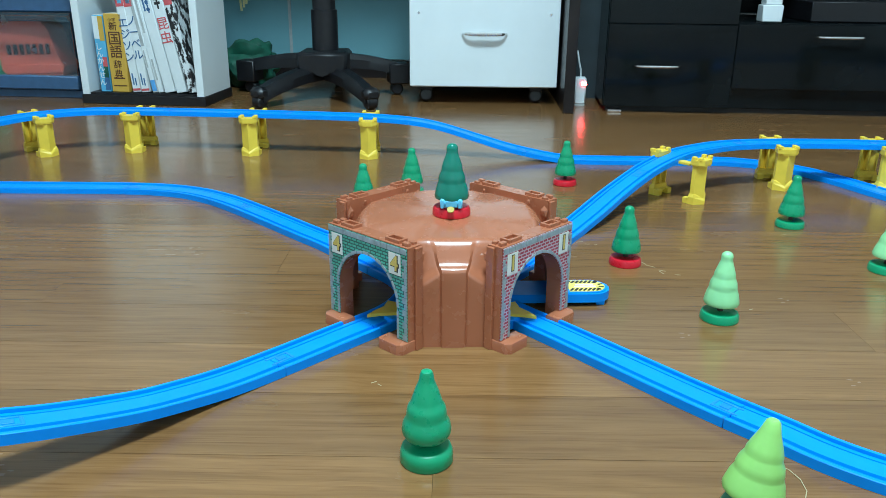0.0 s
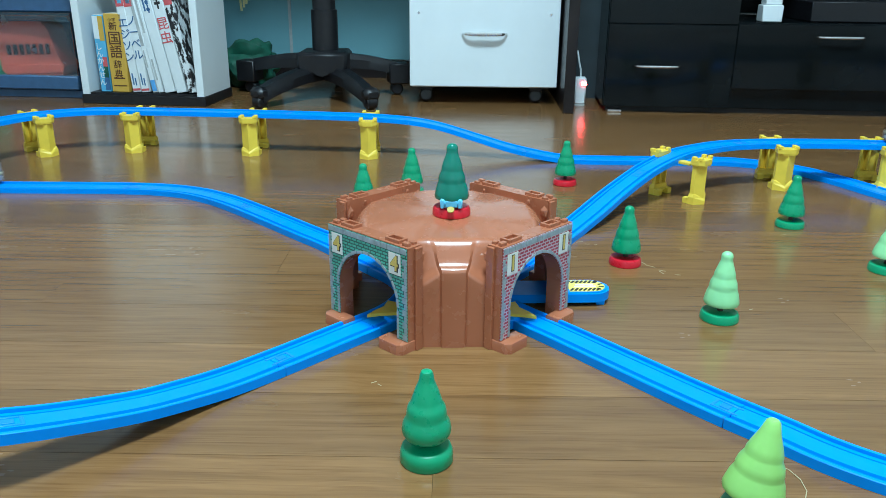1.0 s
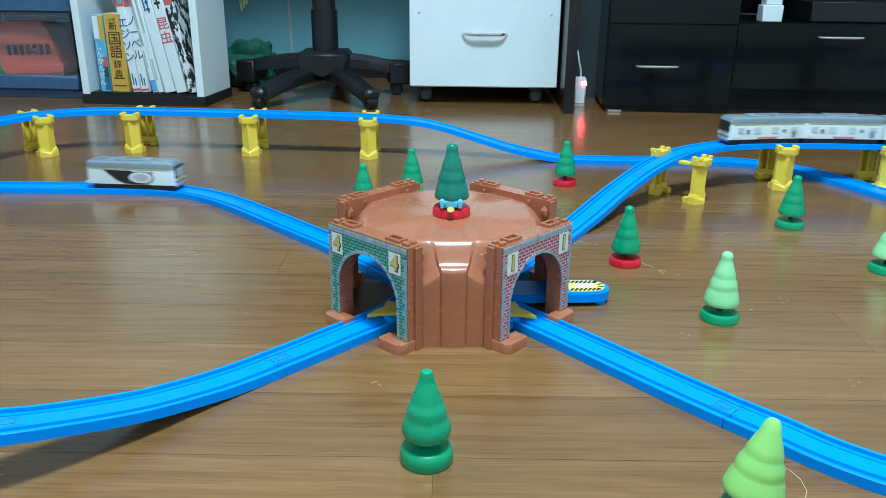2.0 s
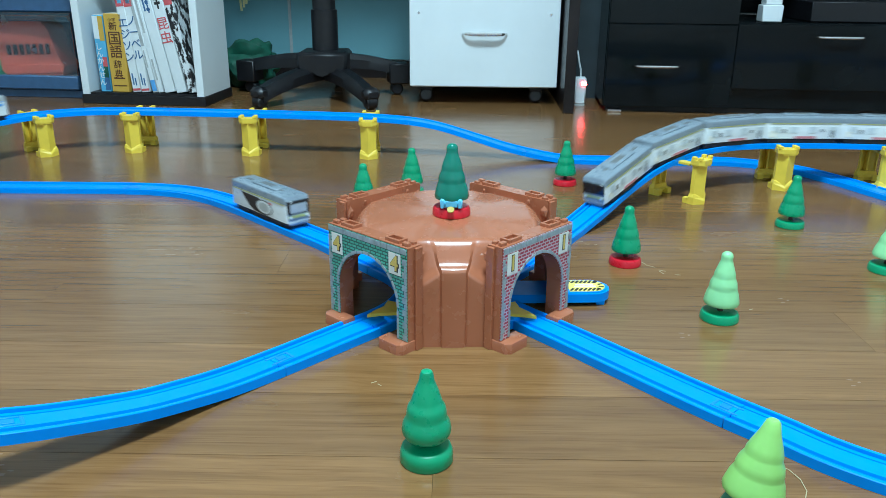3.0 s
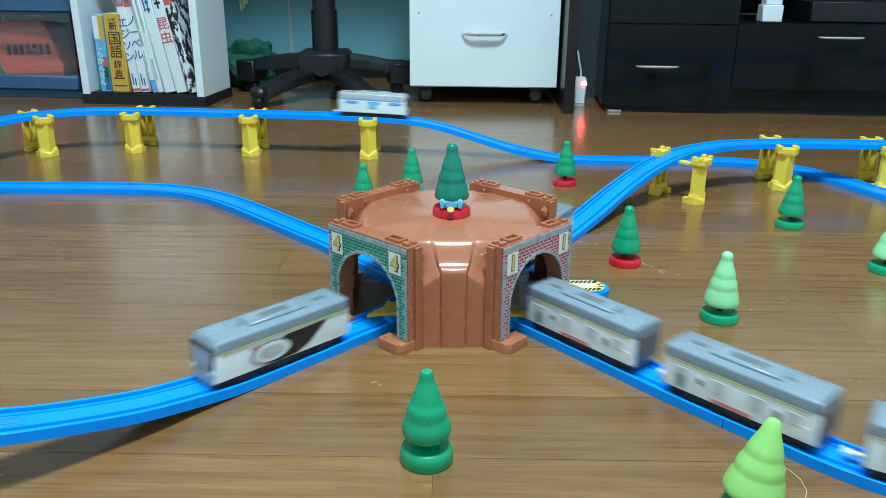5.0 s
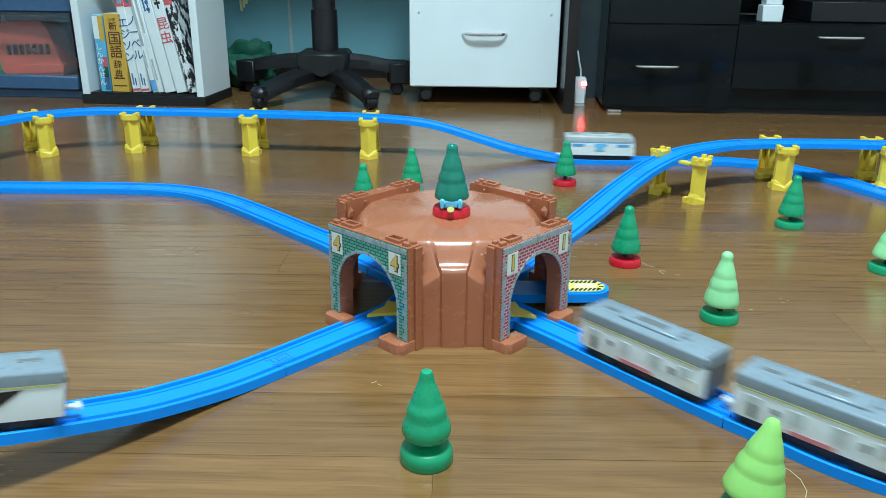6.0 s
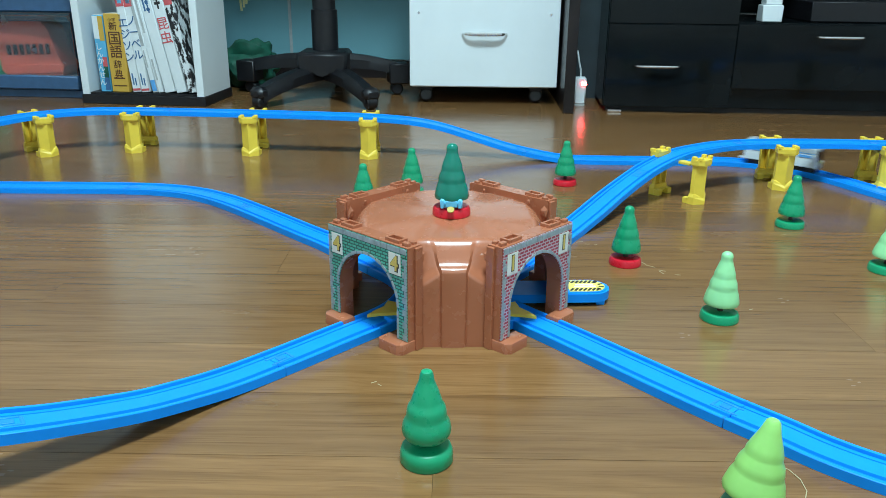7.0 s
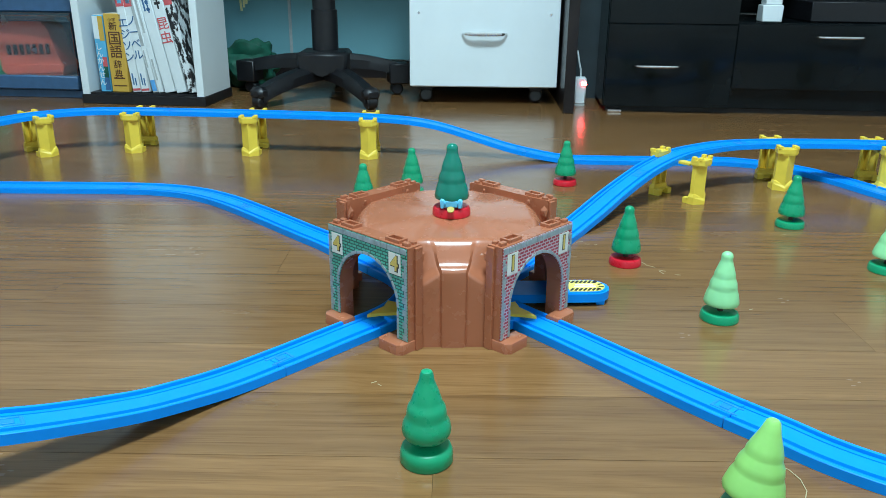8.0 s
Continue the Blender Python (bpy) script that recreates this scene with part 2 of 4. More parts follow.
# ---- the room ----
def room():
    floor = tagged(new("floor"), "glossy mid-brown oak strip flooring", "floor", kind="structure")
    X0, X1, Y0, Y1 = -1.8, 1.8, -1.1, 2.62
    for name, rows in (("wall_north", (X0 - .1, X1 + .1, Y1, Y1 + .1, 0, 2.4)), ("wall_south", (X0 - .1, X1 + .1, Y0 - .1, Y0, 0, 2.4)),
                       ("wall_west", (X0 - .1, X0, Y0, Y1, 0, 2.4)), ("wall_east", (X1, X1 + .1, Y0, Y1, 0, 2.4))):
        w = part(name, boxes([rows]), WALL_PAINT, smooth=False)
        tagged(w, "plain off-white papered wall", "wall", kind="structure")
    tagged(part("ceiling", boxes([(X0, X1, Y0, Y1, 2.4, 2.5)]), WALL_PAINT, smooth=False), "plain white ceiling", "ceiling", kind="structure")
    tagged(part("subfloor", boxes([(X0 - .1, X1 + .1, Y0 - .1, Y1 + .1, -.1, -.012)]), DARK_WOOD, smooth=False), "dark base under the flooring", "floor", kind="structure")
    # boards: rows along x, 84 mm wide
    rng = random.Random(5)
    meshes = {}
    pitch, y = 0.0842, 0.4575 - 20 * 0.0842
    row = 0
    while y < Y1 - 0.02:
        x = X0 - rng.uniform(0, 0.8)
        if row == 24:
            x = -0.189 - 1.82
        while x < X1:
            full = 0.91 if rng.random() < 0.5 and row != 24 else 1.82
            x0, x1 = max(x, X0), min(x + full, X1)
            x += full
            ln = round(x1 - x0, 4)
            if ln < 0.02:
                continue
            if ln not in meshes:
                bm = box(bmesh.new(), 0.0001, ln - 0.0001, 0.0002, pitch - 0.0002, -0.012, 0)
                meshes[ln] = finish("board", bm, FLOOR)
            ob = new("board", meshes[ln])
            ob.parent = floor
            ob.location = (x0, y, 0)
        y += pitch
        row += 1
    floor.rotation_euler.z = radians(-0.5)
    # old scratches in the varnish
    for x, y, ln, turn in ((.228, .832, .012, -38), (.238, .818, .008, -28), (.252, .806, .006, -10), (.168, .905, .006, -8), (.178, .903, .005, 22), (-.640, 1.045, .006, 20), (-.185, .930, .004, 70), (.222, .842, .010, -62), (.236, .812, .009, -70), (.160, .913, .009, 14), (.150, .909, .007, -12), (-.060, .560, .005, 30), (-.055, .556, .004, -40), (.300, .715, .004, 15)):
        part("scratch", boxes([(-ln / 2, ln / 2, -.00028, .00028, -.0002, .0002)]), THREAD, floor, at_pose=pose(x, y, 0, 0, 0, turn), smooth=False)
    # ceiling lamp
    cl = thing("ceiling_light", pose(LAMP_AT[0], LAMP_AT[1], 2.4), "round white ceiling light, switched on", "lamp")
    part("housing", lathe([(0, 0), (0.29, 0), (0.29, -0.04), (0.26, -0.06), (0, -0.06)], 40), WHITE_PAPER, cl)
    part("diffuser", lathe([(0, -0.062), (0.255, -0.062), (0.25, -0.095), (0.2, -0.108), (0, -0.112)], 40), LAMP_GLOW, cl)


room()


# ---- railway: lines of the tracks ----
# control points of the track centre lines: x, y, z of the rail's underside
TRACKS = {
    "left_back": [(-0.068, 0.808, 0), (-0.102, 0.849, 0), (-0.139, 0.892, 0), (-0.164, 0.917, 0), (-0.207, 0.962, 0), (-0.255, 1.012, 0), (-0.306, 1.061, 0), (-0.357, 1.097, 0), (-0.404, 1.115, 0), (-0.448, 1.122, 0), (-0.532, 1.124, 0), (-0.657, 1.123, 0), (-0.8, 1.123, 0), (-1, 1.123, 0), (-1.25, 1.119, 0), (-1.5, 1.119, 0)],
    "left_front": [(-0.069, 0.658, 0), (-0.092, 0.634, 0), (-0.114, 0.61, 0), (-0.134, 0.589, 0), (-0.171, 0.55, 0.001), (-0.2037, 0.5137, 0.007), (-0.2177, 0.4954, 0.0117), (-0.2453, 0.4683, 0.02), (-0.2643, 0.4496, 0.0266), (-0.2829, 0.4348, 0.0322), (-0.3461, 0.3975, 0.0447), (-0.4304, 0.3696, 0.0541), (-0.5803, 0.3579, 0.0587), (-0.8039, 0.3718, 0.0587)],
    "right_front": [(0.084, 0.669, 0), (0.111, 0.638, 0), (0.151, 0.59, 0), (0.187, 0.547, 0), (0.219, 0.511, 0), (0.243, 0.486, 0), (0.261, 0.464, 0), (0.293, 0.437, 0), (0.36, 0.395, 0), (0.45, 0.35, 0), (0.6, 0.31, 0), (0.8, 0.3, 0), (1, 0.33, 0), (1.2, 0.42, 0), (1.36, 0.58, 0), (1.42, 0.75, 0)],
    "right_back": [(0.086, 0.817, 0), (0.122, 0.878, 0), (0.162, 0.947, 0), (0.1877, 0.9765, 0.0085), (0.2213, 1.0248, 0.0169), (0.2478, 1.057, 0.0254), (0.2945, 1.0969, 0.0443), (0.3464, 1.1402, 0.0547), (0.3956, 1.166, 0.0589), (0.448, 1.1927, 0.0589), (0.5222, 1.2046, 0.0589), (0.6132, 1.2056, 0.0589), (0.6844, 1.1996, 0.0589), (0.8901, 1.1769, 0.0589), (1.1868, 1.1522, 0.0589), (1.5824, 1.1274, 0.0589), (1.7307, 1.1146, 0.0589)],
    "back": [(-1.6009, 0.2965, 0.063), (-1.4823, 0.4941, 0.063), (-1.2847, 0.7115, 0.063), (-1.087, 0.8894, 0.063), (-0.9388, 0.9882, 0.063), (-0.8301, 1.1068, 0.063), (-0.7807, 1.2105, 0.063), (-0.7481, 1.3044, 0.063), (-0.7194, 1.3568, 0.063), (-0.6819, 1.3894, 0.063), (-0.6404, 1.4092, 0.063), (-0.5998, 1.4161, 0.063), (-0.5485, 1.4161, 0.063), (-0.3419, 1.4013, 0.063), (-0.1325, 1.385, 0.061), (-0.0297, 1.3783, 0.0526), (0.0497, 1.3729, 0.0317), (0.1197, 1.3628, 0.0127), (0.192, 1.3457, 0.0011), (0.23, 1.336, 0), (0.308, 1.332, 0), (0.406, 1.332, 0), (0.502, 1.327, 0), (0.581, 1.281, 0), (0.624, 1.211, 0), (0.658, 1.126, 0), (0.7, 1.03, 0), (0.75, 0.93, 0), (0.78, 0.83, 0), (0.8, 0.6, 0)],
    "left_inner": [(-0.069, 0.658, 0), (-0.047, 0.683, 0), (-0.033, 0.712, 0), (-0.0285, 0.737, 0), (-0.034, 0.762, 0), (-0.048, 0.785, 0), (-0.068, 0.808, 0)],
    "right_inner": [(0.084, 0.669, 0), (0.06, 0.697, 0), (0.046, 0.727, 0), (0.0435, 0.748, 0), (0.051, 0.768, 0), (0.0665, 0.791, 0), (0.086, 0.817, 0)],
}



def line(points, step=0.004, round_off=0.05):
    """Even steps along a smooth line through the points."""
    P = np.array(points, float)
    P = np.vstack([2 * P[0] - P[1], P, 2 * P[-1] - P[-2]])
    out = []
    for i in range(1, len(P) - 2):
        a, b, c, d = P[i - 1:i + 3]
        for u in np.linspace(0, 1, 24, endpoint=False):
            out.append(.5 * (2 * b + (c - a) * u + (2 * a - 5 * b + 4 * c - d) * u * u + (3 * b - a - 3 * c + d) * u ** 3))
    out.append(P[-2])
    out = np.array(out)
    s = np.r_[0, np.cumsum(np.linalg.norm(np.diff(out, axis=0), axis=1))]
    n = int(s[-1] / step) + 1
    t = np.linspace(0, s[-1], n)
    out = np.stack([np.interp(t, s, out[:, k]) for k in range(3)], 1)
    k = max(1, int(round_off / step / 2))
    ext = np.vstack([2 * out[0] - out[k:0:-1], out, 2 * out[-1] - out[-2:-k - 2:-1]])
    w = np.hanning(2 * k + 3)[1:-1]
    w /= w.sum()
    return np.stack([np.convolve(ext[:, j], w, "valid") for j in range(3)], 1)



def joined(*names):
    """One line out of several, the first ones turned round where they need it."""
    out = []
    for name in names:
        turn = name.startswith("-")
        P = TRACKS[name.strip("-")]
        P = P[::-1] if turn else P
        out += P if not out else P[1:]
    return line(out)



def at(L, S, s):
    return np.array([np.interp(s, S, L[:, k]) for k in range(3)])


def length(L):
    return np.r_[0, np.cumsum(np.linalg.norm(np.diff(L, axis=0), axis=1))]


def rail_profile():
    half = [(0.0078, 0.0068), (0.0084, 0.0042), (0.0104, 0.0042), (0.0108, 0.0060), (0.0144, 0.0060), (0.0147, 0.0046), (0.0153, 0.0046), (0.0157, 0.0082), (0.0164, 0.0085), (0.0180, 0.0085), (0.0186, 0.0080), (0.0186, 0.0002)]
    left = [(s, u) for s, u in half]
    right = [(-s, u) for s, u in half[::-1]]
    return right + left


def track_rail(spine, label):
    """One rail: a trough with two wheel grooves, and a coupling at its end."""
    ob = tagged(part("track_rail", sweep(rail_profile(), [Vector(p) for p in spine]), BLUE), label, "toy track", "toy railway track")
    # coupling plate set into the middle of the end
    p, q = Vector(spine[-1]), Vector(spine[-4])
    d = (p - q).normalized()
    side = Vector((-d.y, d.x, 0)).normalized()
    up = d.cross(side)
    m = Matrix((side, d, up)).transposed().to_4x4()
    m.translation = p
    rows = [(-.0062, -.0044, -.016, .004, .0052, .0074), (.0044, .0062, -.016, .004, .0052, .0074), (-.0062, .0062, -.018, -.0155, .0052, .0074), (-.0030, .0030, -.012, -.004, .0052, .0075),
            (-.0182, -.0157, -.0012, .0012, .004, .00875), (.0157, .0182, -.0012, .0012, .004, .00875)]
    part("coupling", boxes(rows, 0.0003), BLUE_TAB, ob, at_pose=m)
    return ob


def lay(name, cuts, label, first=0.0, last=None):
    L = line(TRACKS[name])
    S = length(L)
    stops = [first]
    for c in cuts:
        stops.append(stops[-1] + c)
    while stops[-1] < S[-1] - 0.12:
        stops.append(stops[-1] + 0.214)
    stops[-1] = S[-1]
    for a, b in zip(stops, stops[1:]):
        n = max(3, int((b - a) / 0.007))
        track_rail([at(L, S, s) for s in np.linspace(a + 0.0003, b - 0.0003, n)], label)


def railway():
    lay("left_back", (0.31,), "glossy blue plastic toy track on the floor")
    lay("left_front", (0.105,), "glossy blue plastic toy track rising off the floor")
    lay("right_front", (0.209,), "glossy blue plastic toy track on the floor")
    lay("right_back", (0.13,), "glossy blue plastic toy track climbing onto yellow piers")
    lay("back", (0.37,), "glossy blue plastic toy track carried on yellow piers")
    lay("left_inner", (0.09,), "blue plastic toy track curve inside the tunnel")
    lay("right_inner", (0.09,), "blue plastic toy track curve inside the tunnel")


railway()


# ---- piers ----
def tower_parts(ob, sgn, gap, h=0.0735):
    """One castle-like tower: a ridged shell open on its inner side, ridge outwards."""
    m = pose(0, -gap * sgn, 0, 0, 0, 0 if sgn > 0 else 180)
    bm = bmesh.new()
    shell = [(-.0138, .0085), (-.0132, .0025), (0, -.0064), (.0132, .0025), (.0138, .0085), (.0118, .0085), (.0114, .0036), (0, -.0044), (-.0114, .0036), (-.0118, .0085)]
    prism(bm, shell, 0.008, h - 0.012)
    box(bm, -.0012, .0012, -.0050, .0075, .008, h - .012)
    tw = part("tower", bm, YELLOW, ob, at_pose=m, smooth=False)
    # foot whose upper edge dips towards the ridge
    bm = bmesh.new()
    rim = [(-.0160, .0092, .0135), (-.0156, .0005, .0135), (0, -.0085, .0078), (.0156, .0005, .0135), (.0160, .0092, .0135)]
    lo = [bm.verts.new((x, y, 0)) for x, y, z in rim]
    mid = [bm.verts.new((x, y, z - .0032)) for x, y, z in rim]
    hi = [bm.verts.new((x * .90, .0092 if y > .008 else y * .74 + .0006, z + .0014)) for x, y, z in rim]
    for r, s in ((lo, mid), (mid, hi)):
        for k in range(4):
            bm.faces.new((r[k], r[k + 1], s[k + 1], s[k]))
    bm.faces.new(lo[::-1])
    bm.faces.new(hi)
    bm.faces.new((lo[0], mid[0], hi[0], hi[-1], mid[-1], lo[-1]))
    part("foot", bm, YELLOW, tw, smooth=False)
    part("toe", boxes([(-.0165, -.0070, .0093, .0180, 0, .0085), (.0070, .0165, .0093, .0180, 0, .0085), (-.0165, .0165, .0093, .0125, .0050, .0090)], .0006), YELLOW, tw, smooth=False)
    bm = bmesh.new()
    head = [(-.0156, .0110), (-.0156, -.0020), (-.0090, -.0074), (.0090, -.0074), (.0156, -.0020), (.0156, .0110)]
    prism(bm, [(x * .93, y * .92) for x, y in head], h - .0132, h - .0112)
    prism(bm, head, h - .0112, h - .0042)
    for x in (-.0120, .0120):
        for y in (-.0018, .0080):
            box(bm, x - .0033, x + .0033, y - .0028, y + .0028, h - .0044, h, .0006)
    part("battlement", bm, YELLOW, tw, smooth=False)


def bridge_pier(x, y, turn, gap=0.0395, h=0.0710, label="yellow plastic castle-shaped pier with two towers"):
    ob = thing("bridge_pier", pose(x, y, 0, 0, 0, turn), label, "toy pier", "bridge piers")
    tower_parts(ob, 1, gap, h)
    tower_parts(ob, -1, gap, h)
    part("saddle", boxes([(-.006, .006, -.0195, .0195, h - 0.0165, h - 0.0124)], .0006), YELLOW, ob, smooth=False)
    return ob


for px, py, turn in ((-.7175, 1.3705, 46), (-.5545, 1.417, -2), (-.342, 1.4015, -1), (-.1325, 1.3845, 1)):
    bridge_pier(px, py, turn)
for px, py, turn, gap in ((.344, 1.1165, 40, .0385), (.5205, 1.203, -2, .0405), (.679, 1.198, -3, .0405), (.98, 1.176, -5, .0405), (1.28, 1.151, -5, .0405)):
    bridge_pier(px, py, turn, gap, .0685)
for px, py, turn in ((-.765, 1.215, 70), (-.585, .361, 0)):
    bridge_pier(px, py, turn)


# ---- tunnel ----
def arch_curve(a, spring, n=18):
    pts = [(-a, 0.0), (-a, spring * 0.5)]
    pts += [(a * math.cos(math.pi - math.pi * k / n), spring + a * math.sin(math.pi * k / n)) for k in range(n + 1)]
    return pts + [(a, spring * 0.5), (a, 0.0)]


def arch_plate(a, spring, w, h, x0, x1, z0=0.0, ring=0.0):
    """A wall in the yz plane from x0 to x1 with an arched opening; with ring > 0 only a band round the opening."""
    inner = arch_curve(a, spring)
    if ring:
        outer = arch_curve(a + ring, spring)
    else:
        outer = []
        for y, z in inner:
            if z < spring or abs(z - spring) < 1e-6:
                outer.append((math.copysign(w, y), z))
            else:
                dy, dz = y, z - spring
                k = min(w / max(abs(dy), 1e-9), (h - spring) / max(dz, 1e-9))
                oy, oz = dy * k, spring + dz * k
                outer.append((oy, oz))
        # square up the two upper corners
        for sgn in (-1, 1):
            i = min(range(len(outer)), key=lambda j: (outer[j][0] - sgn * w) ** 2 + (outer[j][1] - h) ** 2)
            outer[i] = (sgn * w, h)
    fix = lambda p: (p[0], max(p[1], z0))
    inner, outer = [fix(p) for p in inner], [fix(p) for p in outer]
    bm = bmesh.new()
    V = {}
    for x in (x0, x1):
        for tag, pts in (("i", inner), ("o", outer)):
            V[x, tag] = [bm.verts.new((x, y, z)) for y, z in pts]
    n = len(inner)
    for k in range(n - 1):
        for x, flip in ((x0, 1), (x1, 0)):
            f = (V[x, "i"][k], V[x, "i"][k + 1], V[x, "o"][k + 1], V[x, "o"][k])
            bm.faces.new(f[::-1] if flip else f)
        bm.faces.new((V[x0, "i"][k], V[x0, "i"][k + 1], V[x1, "i"][k + 1], V[x1, "i"][k]))
        bm.faces.new((V[x0, "o"][k + 1], V[x0, "o"][k], V[x1, "o"][k], V[x1, "o"][k + 1]))
    for k in (0, n - 1):
        bm.faces.new((V[x0, "i"][k], V[x1, "i"][k], V[x1, "o"][k], V[x0, "o"][k]))
    return bm


def stone_border(a, spring, w, h, x, z0):
    """Grey stones round the arch, along the top and up both sides, as on the print."""
    bm = bmesh.new()
    z, k = z0, 0
    while z < h - 0.011:
        for sgn in (-1, 1):
            wide = 0.0050 if (k + (sgn > 0)) % 2 else 0.0028
            y = sorted((sgn * w, sgn * (w - wide)))
            box(bm, x, x + .0005, y[0], y[1], z + .0003, z + .0055)
        z += 0.0058
        k += 1
    n = 13
    for k in range(n):
        y = -w + 2 * w * k / n
        box(bm, x, x + .0005, y + .0003, y + 2 * w / n - .0003, h - .0050, h - .0004)
    n = 15
    for k in range(n):
        p = math.pi * (k + 0.5) / n
        m = Matrix.Translation((x, 0, spring)) @ Matrix.Rotation(p - math.pi / 2, 4, "X")
        box(bm, 0, .0006, -.0036, .0036, a + .0002, a + .0026 + .0005 * (k % 2), m=m)
    for sgn in (-1, 1):
        z = z0
        while z < spring - .004:
            y = sorted((sgn * a, sgn * (a + .0025)))
            box(bm, x, x + .0006, y[0] + .0002, y[1], z + .0003, z + .0062)
            z += .0066
    return bm


def tunnel():
    D, Wd, HT = 0.1073, 0.0514, 0.0968
    A, SP = 0.0385, 0.0395
    ob = thing("tunnel", pose(0.0056, 0.7266, 0, 0, 0, 227.3), "brown plastic toy mountain tunnel with four printed brick portals", "toy tunnel")
    r2 = math.sqrt(0.5)
    BACK = D - .0155                      # inner face of the portals
    FACE, RIM, TOP = (BACK + Wd) * r2, .0772, .0940
    # how the shoulder rises: a short ledge, a steep face, a rounded rim
    STEP_Q, STEP_Z = (0, .10, .20, .32, .52, .64, .74, .83, .91, 1), (0, .05, .135, .30, .63, .80, .895, .952, .985, 1)
    cap = []
    # rock between the portals: three upright flutes, then a shoulder that rises to the rim of the top
    for k in range(4):
        bm = bmesh.new()
        grid, nu, nv = [], 54, 36
        for i in range(nu + 1):
            u = -1 + 2 * i / nu
            if abs(u) < .40:
                f, swell, knee = abs(u) / .40, .0030, .0735
            else:
                f, swell, knee = abs((abs(u) - .70) / .30), .0012, .0610 + .0095 * ((1 - abs(u)) / .60) ** 1.3
            flute = swell * (1 - .30 * f ** 2) if f < .93 else swell * .74 * (1 - f) / .07
            col = []
            for v in range(nv + 1):
                if v < 8:
                    z, d = (knee - .004) * v / 7, FACE + flute - .0010 * v / 7
                elif v < 12:
                    q = (v - 7) / 4
                    z, d = knee - .004 + .0050 * q - .0006 * q * q, FACE + flute - .0010 - .0030 * q * q
                else:
                    q = (v - 11) / (nv - 11)
                    d0, z0 = FACE + flute - .0040, knee + .0004
                    d = d0 + (RIM - d0) * q
                    z = z0 + (TOP - z0) * float(np.interp(q, STEP_Q, STEP_Z))
                    z -= .0052 * max(0, (abs(u) - .40) / .60) ** 1.5 * min(1, q * 1.6)
                t = u * (BACK / r2 - d)
                col.append(bm.verts.new(((d + t) * r2, (d - t) * r2, z)))
            grid.append(col)
        for a, b in zip(grid, grid[1:]):
            for j in range(nv):
                bm.faces.new((a[j], b[j], b[j + 1], a[j + 1]))
        m = Matrix.Rotation(k * math.pi / 2, 4, "Z")
        cap += [m @ col[-1].co for col in grid[::-2]]
        part("rock_wall", bm, BROWN, ob, at_pose=m)
        # raised strip on each flank of a portal, and a rock shard in the corner behind it
        for sgn in (-1, 1):
            y = sorted((sgn * (Wd + .0001), sgn * (Wd + .0030)))
            part("pilaster", boxes([(BACK + .0004, D - .0072, y[0], y[1], 0, HT - .0015)], .0005), BROWN, ob, at_pose=m, smooth=False)
            for nth, (x, yy, z, s) in enumerate(((BACK - .0024, Wd - .0030, .0835, .80), (BACK - .0040, .0300, .0915, .40))):
                rock = bmesh.new()
                bmesh.ops.create_icosphere(rock, subdivisions=1, radius=1)
                for v in rock.verts:
                    q = s * (1 + 0.45 * noise.noise(v.co * 1.7 + Vector((k * 3, sgn * 2, nth * 5))))
                    v.co = Vector((v.co.x * .0048 * q + x, v.co.y * .0046 * q + sgn * yy, v.co.z * .0082 * q + z))
                part("shard", rock, BROWN, ob, at_pose=m, smooth=False)
    bm = bmesh.new()
    c = bm.verts.new((0, 0, TOP + .0004))
    edge = [bm.verts.new(p) for p in cap]
    ring = [bm.verts.new((p.x * .86, p.y * .86, TOP + .0002)) for p in cap]
    for k, (a, b) in enumerate(zip(ring, ring[1:] + ring[:1])):
        bm.faces.new((c, a, b))
        bm.faces.new((a, edge[k], edge[(k + 1) % len(edge)], b))
    part("rock_top", bm, BROWN, ob)
    for k in range(4):
        m = Matrix.Rotation(k * math.pi / 2, 4, "Z")
        portal = part("portal", arch_plate(A, SP, Wd, HT - .0006, BACK, D), BROWN, ob, at_pose=m, smooth=False)
        number = {0: "4", 1: "1", 2: "2", 3: "3"}[k]
        mat = TEAL_BRICK if k % 2 == 0 else RED_BRICK
        part("brick_sticker", arch_plate(A, SP, Wd - .0004, HT - .0012, D + .0003, D + .0008, z0=.0102), mat, portal, "printed brickwork sticker", smooth=False)
        part("stone_border", stone_border(A, SP, Wd - .0006, HT - .0014, D + .0009, .0106), STONE_PRINT, portal, "printed grey stone edging", smooth=False)
        if k < 2:
            for y, z in ((-.0385, HT - .0172), (.0370, HT - .0172)):
                sq = part("number_plate", boxes([(D + .0014, D + .0018, y - .0072, y + .0072, z - .0096, z + .0096)]), CREAM_PRINT, portal, "cream number plate", smooth=False)
                turn = Matrix(((0, 0, 1, D + .0020), (1, 0, 0, y), (0, 1, 0, z), (0, 0, 0, 1)))
                writing(number, 0.0190, BLACK_PRINT, sq, turn @ Matrix.Translation((0.0003, -.0002, -.0001)), 0.0001, "numeral_outline", 0.0011)
                writing(number, 0.0190, NUMERAL, sq, turn @ Matrix.Translation((0, 0, .0003)), 0.0001, "numeral", 0.0003)
